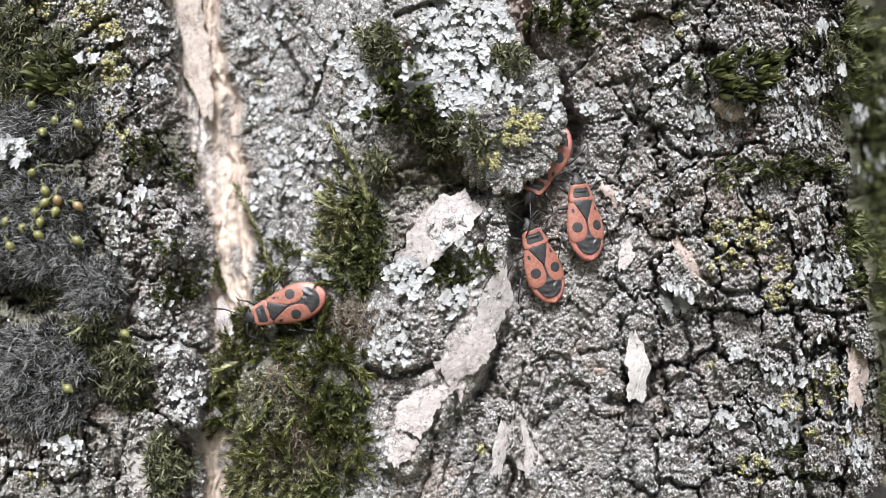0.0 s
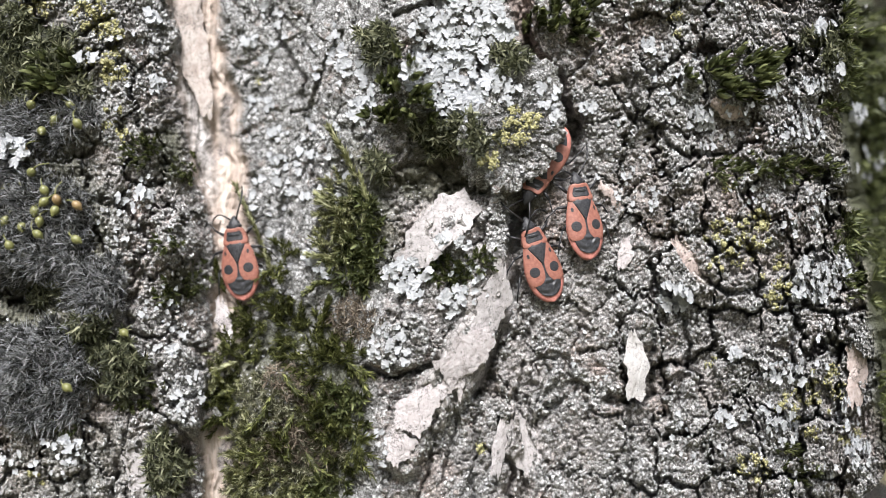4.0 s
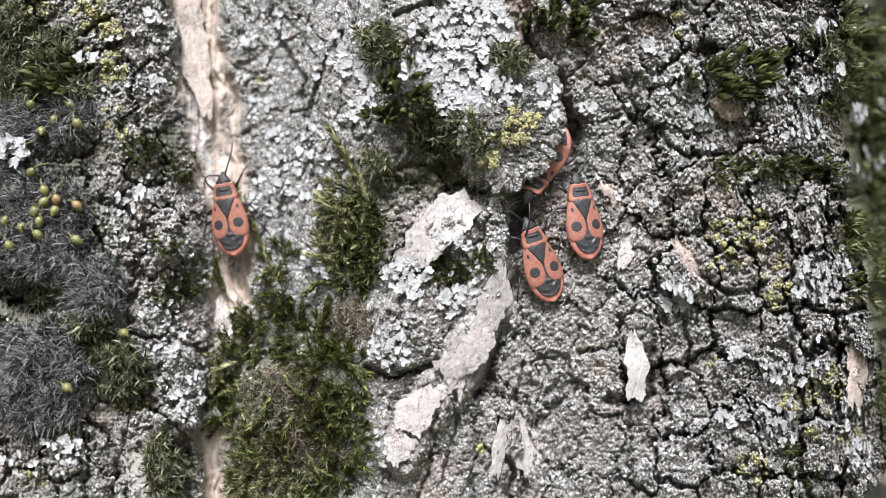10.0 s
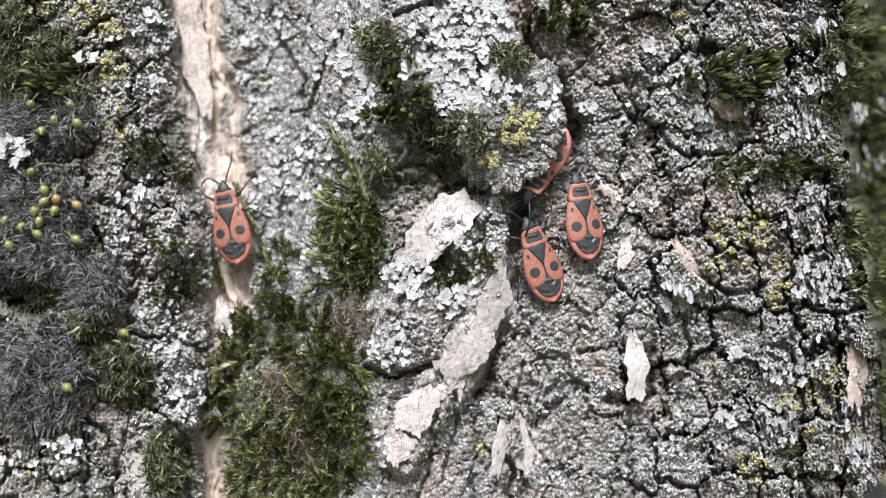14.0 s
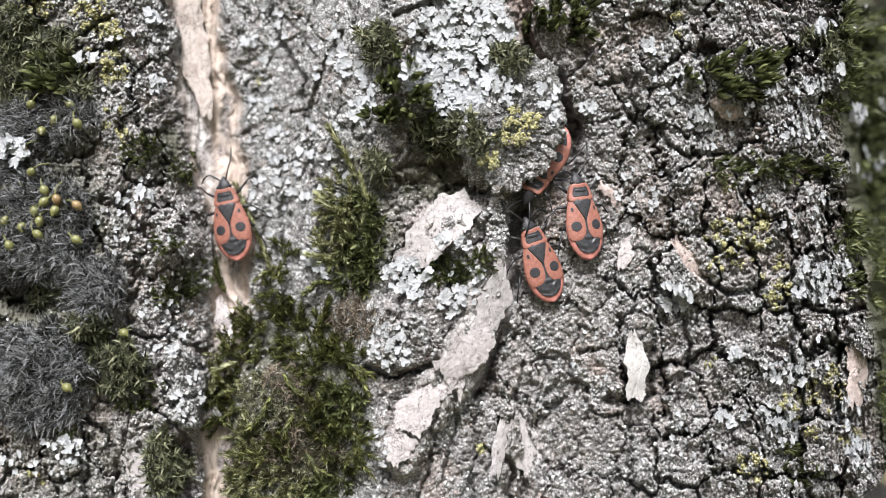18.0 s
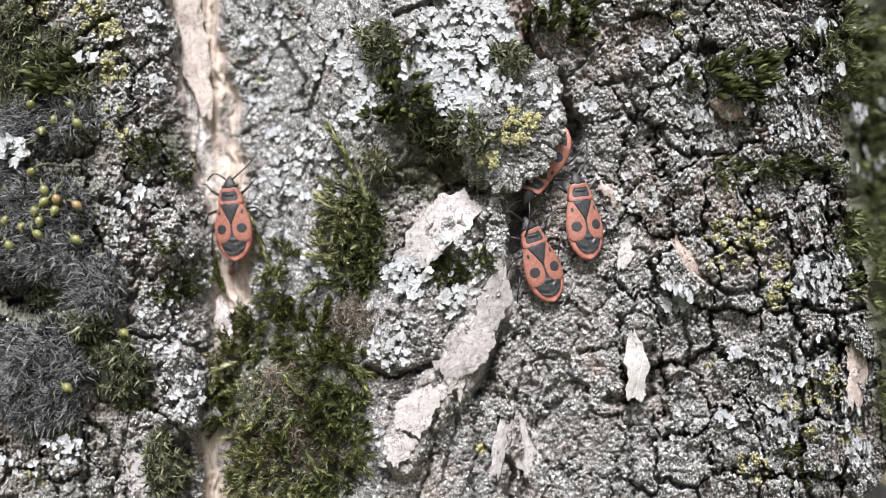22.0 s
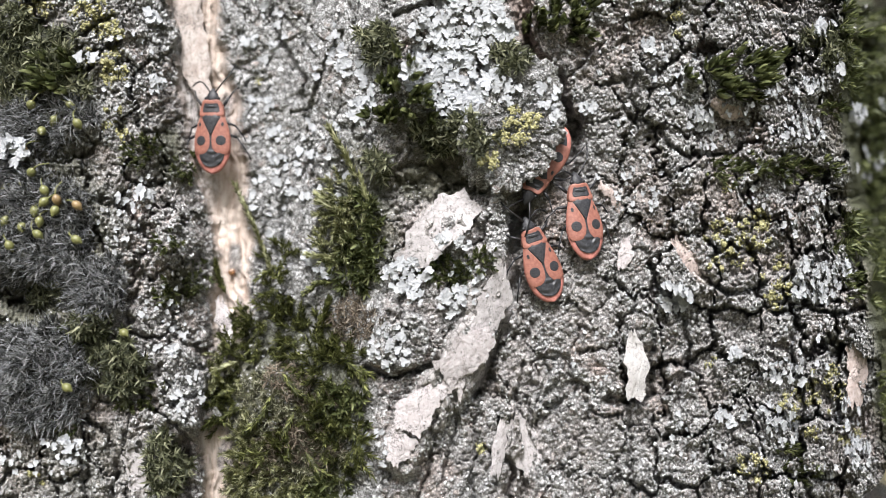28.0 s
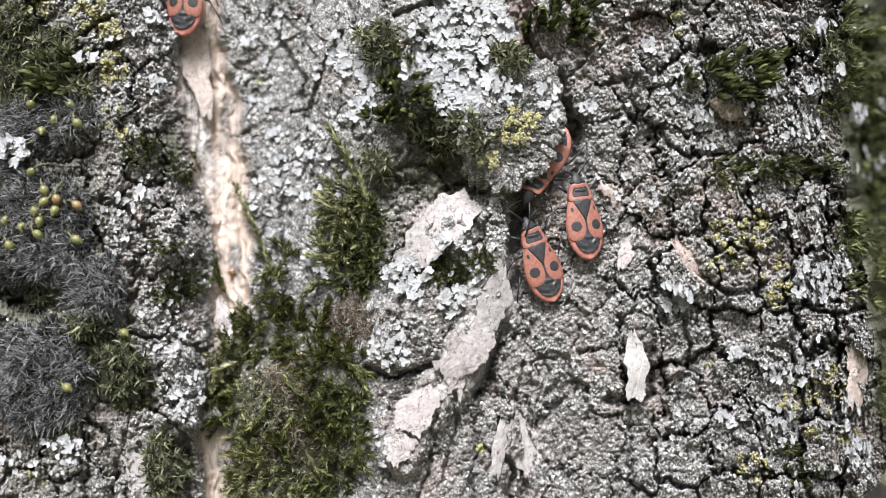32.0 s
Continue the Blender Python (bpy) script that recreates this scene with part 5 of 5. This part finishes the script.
walker, walker_limbs = bug("orange-red bug with black spots walking up the bark", ("antenna", "antenna_bent"), 1)
still_a, _ = bug("orange-red bug with black spots resting head-up on the bark", ("antenna_bent", "antenna"), 2)
still_b, _ = bug("orange-red bug with black spots resting beside another", ("antenna", "antenna_bent"), 3)
hidden, _ = bug("orange-red bug half hidden under the bark lump, head down", ("antenna", "antenna"), 4)
still_a.matrix_basis = bug_pose(964, 477, -18, 0.4, 0, -4)
still_b.matrix_basis = bug_pose(1038, 399, -7, 0.8, 0, -7)
hidden.matrix_basis = bug_pose(970, 271, 206, 0.2, 22)

# ---- a drop that the walker leaves behind ----
n = Nodes("amber_drop")
n.bsdf.inputs["Transmission Weight"].default_value = 0.6
DROP = n.done((0.42, 0.2, 0.09), 0.08, 0.6)
v, f = ball_rings([(y * 1e-3, w * 1e-3, w * 0.8e-3, 0) for y, w in ((-0.5, 0.08), (-0.42, 0.3), (-0.2, 0.46), (0.05, 0.5), (0.3, 0.4), (0.45, 0.22), (0.5, 0.05))], 14)
drop = tagged(new("droplet", mesh("droplet", v, f, DROP)), "small amber droplet on the bare groove", "droplet")

# ---- round about ----
n = Nodes("grass_ground")
g1, g2 = n.grain(9, 6), n.grain(0.7, 4)
GROUND = n.done(n.mix(g2, n.ramp(g1, [(0.3, (0.05, 0.06, 0.02)), (0.7, (0.13, 0.14, 0.06))]), (0.1, 0.08, 0.055)), 0.9, 0.2)
gx, gy = np.meshgrid(np.linspace(-1, 1, 81), np.linspace(-1, 1, 81))
gx, gy = np.sign(gx) * np.abs(gx) ** 4 * 900, np.sign(gy) * np.abs(gy) ** 4 * 900
gz = 0.02 * layers(gx * 3, gy * 3, 901, 3)
tagged(new("ground", mesh("ground", np.stack([gx, gy, gz], -1).reshape(-1, 3), [grid_faces(81, 81)], GROUND)), "short grass and bare soil round the tree", "ground", kind="structure")
n = Nodes("far_greenery")
WOODS = n.done(n.ramp(n.grain(0.35, 5), [(0.3, (0.14, 0.16, 0.12)), (0.7, (0.34, 0.36, 0.31))]), 0.95, 0.1)
a, z = np.meshgrid(np.linspace(0, 2 * math.pi, 160, endpoint=False), np.linspace(0, 1, 6))
top = 9 + 5 * layers(np.cos(a) * 6, np.sin(a) * 6, 921, 4)
rad = 30 + 2.5 * layers(a * 14, z * 5, 931, 3)
tagged(new("backdrop", mesh("backdrop", np.stack([rad * np.cos(a), rad * np.sin(a), z * top - 0.5], -1).reshape(-1, 3), [grid_faces(6, 160, True)], WOODS)), "pale blurred greenery far behind the tree", "backdrop", kind="structure")


def motions():
    """The walker climbs the bare groove, its limbs step, and the resting bugs hold still."""
    def at(u, v, heading, height=0.0, lean=0.0, pitch=0.0):
        deep = float(np.mean([groove(np.array(u + a), np.array(v + b))[0] for a in (-25, 0, 25) for b in (-40, 0, 40)]))
        return bug_pose(u, v, heading, height - 0.9 * deep, lean, pitch)

    walk(walker, [
        (0.0, at(517, 537, -108, 0.8)), (0.5, at(478, 548, -73, 0.4)), (1.0, at(446, 544, -47, 0.2)), (1.5, at(441, 548, -26, 0.1)), (2.0, at(439, 542, -21, 0.2)),
        (2.5, at(424, 526, -6, 0.1)), (3.0, at(419, 523, 3, 0.0)), (3.5, at(421, 490, -3, -0.3)), (5.5, at(421, 458, -11)), (6.0, at(416, 432, -6)),
        (6.5, at(414, 418, -8)), (7.0, at(411, 423, -6)), (7.5, at(410, 425, -4)), (8.0, at(409, 428, -5)), (8.5, at(409, 432, -7)),
        (9.0, at(410, 433, -10)), (9.5, at(406, 413, -9)), (10.0, at(404, 396, -9)), (10.5, at(399, 375, -9)), (11.0, at(404, 387, -9)),
        (11.5, at(401, 393, -10)), (12.0, at(402, 397, -11)), (13.0, at(404, 401, -12)), (13.5, at(405, 407, -11)), (14.5, at(409, 412, -12)),
        (16.5, at(410, 413, -13)), (17.0, at(410, 411, -13)), (17.5, at(410, 410, -13)), (18.0, at(408, 405, -11)), (19.0, at(408, 406, -9)),
        (20.0, at(409, 405, -8)), (21.0, at(410, 405, -6)), (23.0, at(410, 405, -5)), (23.5, at(409, 404, -4)), (24.0, at(410, 399, 1)),
        (24.5, at(410, 393, 6)), (25.0, at(407, 389, 8)), (25.5, at(405, 384, 6)), (26.5, at(400, 340, 2)), (27.5, at(390, 289, 0)),
        (28.0, at(373, 249, 0)), (28.5, at(367, 226, 0)), (29.0, at(356, 214, 17)), (29.5, at(356, 199, 14)), (30.0, at(351, 167, -2)),
        (30.5, at(344, 150, 10)), (31.0, at(339, 105, 2)), (31.5, at(334, 57, 1)), (32.0, at(324, 4, 4)),
    ])
    under = Matrix.Translation((0, -3.6 * MM, 0.5 * MM))
    p, out = bark_point(np.array([410.0]), np.array([482.0]), 0.3)
    rest = frame_at(Vector(p[0]), out[0], 0)
    walk(drop, [(0.0, at(517, 537, -108, 0.8) @ under), (1.0, at(446, 544, -47, 0.2) @ under), (2.0, at(439, 542, -21, 0.2) @ under), (3.5, at(421, 490, -3, 0.0) @ under),
                (5.5, at(421, 458, -11) @ under), (9.0, at(410, 433, -10) @ under), (10.5, at(399, 375, -9) @ under), (11.5, at(401, 393, -10) @ under),
                (14.5, at(409, 412, -12) @ under), (18.2, at(408, 405, -11) @ under), (18.8, rest), (32.0, rest)])
    moving = ((0.0, 3.6), (4.6, 6.6), (9.0, 11.0), (23.5, 32.0))
    for name, (limb, rest) in walker_limbs.items():
        rows, first = [], name in ("frontright", "middleleft", "hindright")
        for k in range(129):
            t = k / 4
            busy = any(a <= t <= b for a, b in moving)
            if name.startswith("antenna"):
                swing = 16 * math.sin(t * 1.9 + (2 if name.endswith("left") else 0)) + 9 * math.sin(t * 0.83)
            else:
                swing = (15 if busy else 0) * (1 if (k % 2 == 0) == first else -1) + (0 if busy else 2 * math.sin(t * 0.7))
            rows.append((t, rest @ pose(0, 0, 0, 0, 0, swing)))
        walk(limb, rows)


motions()
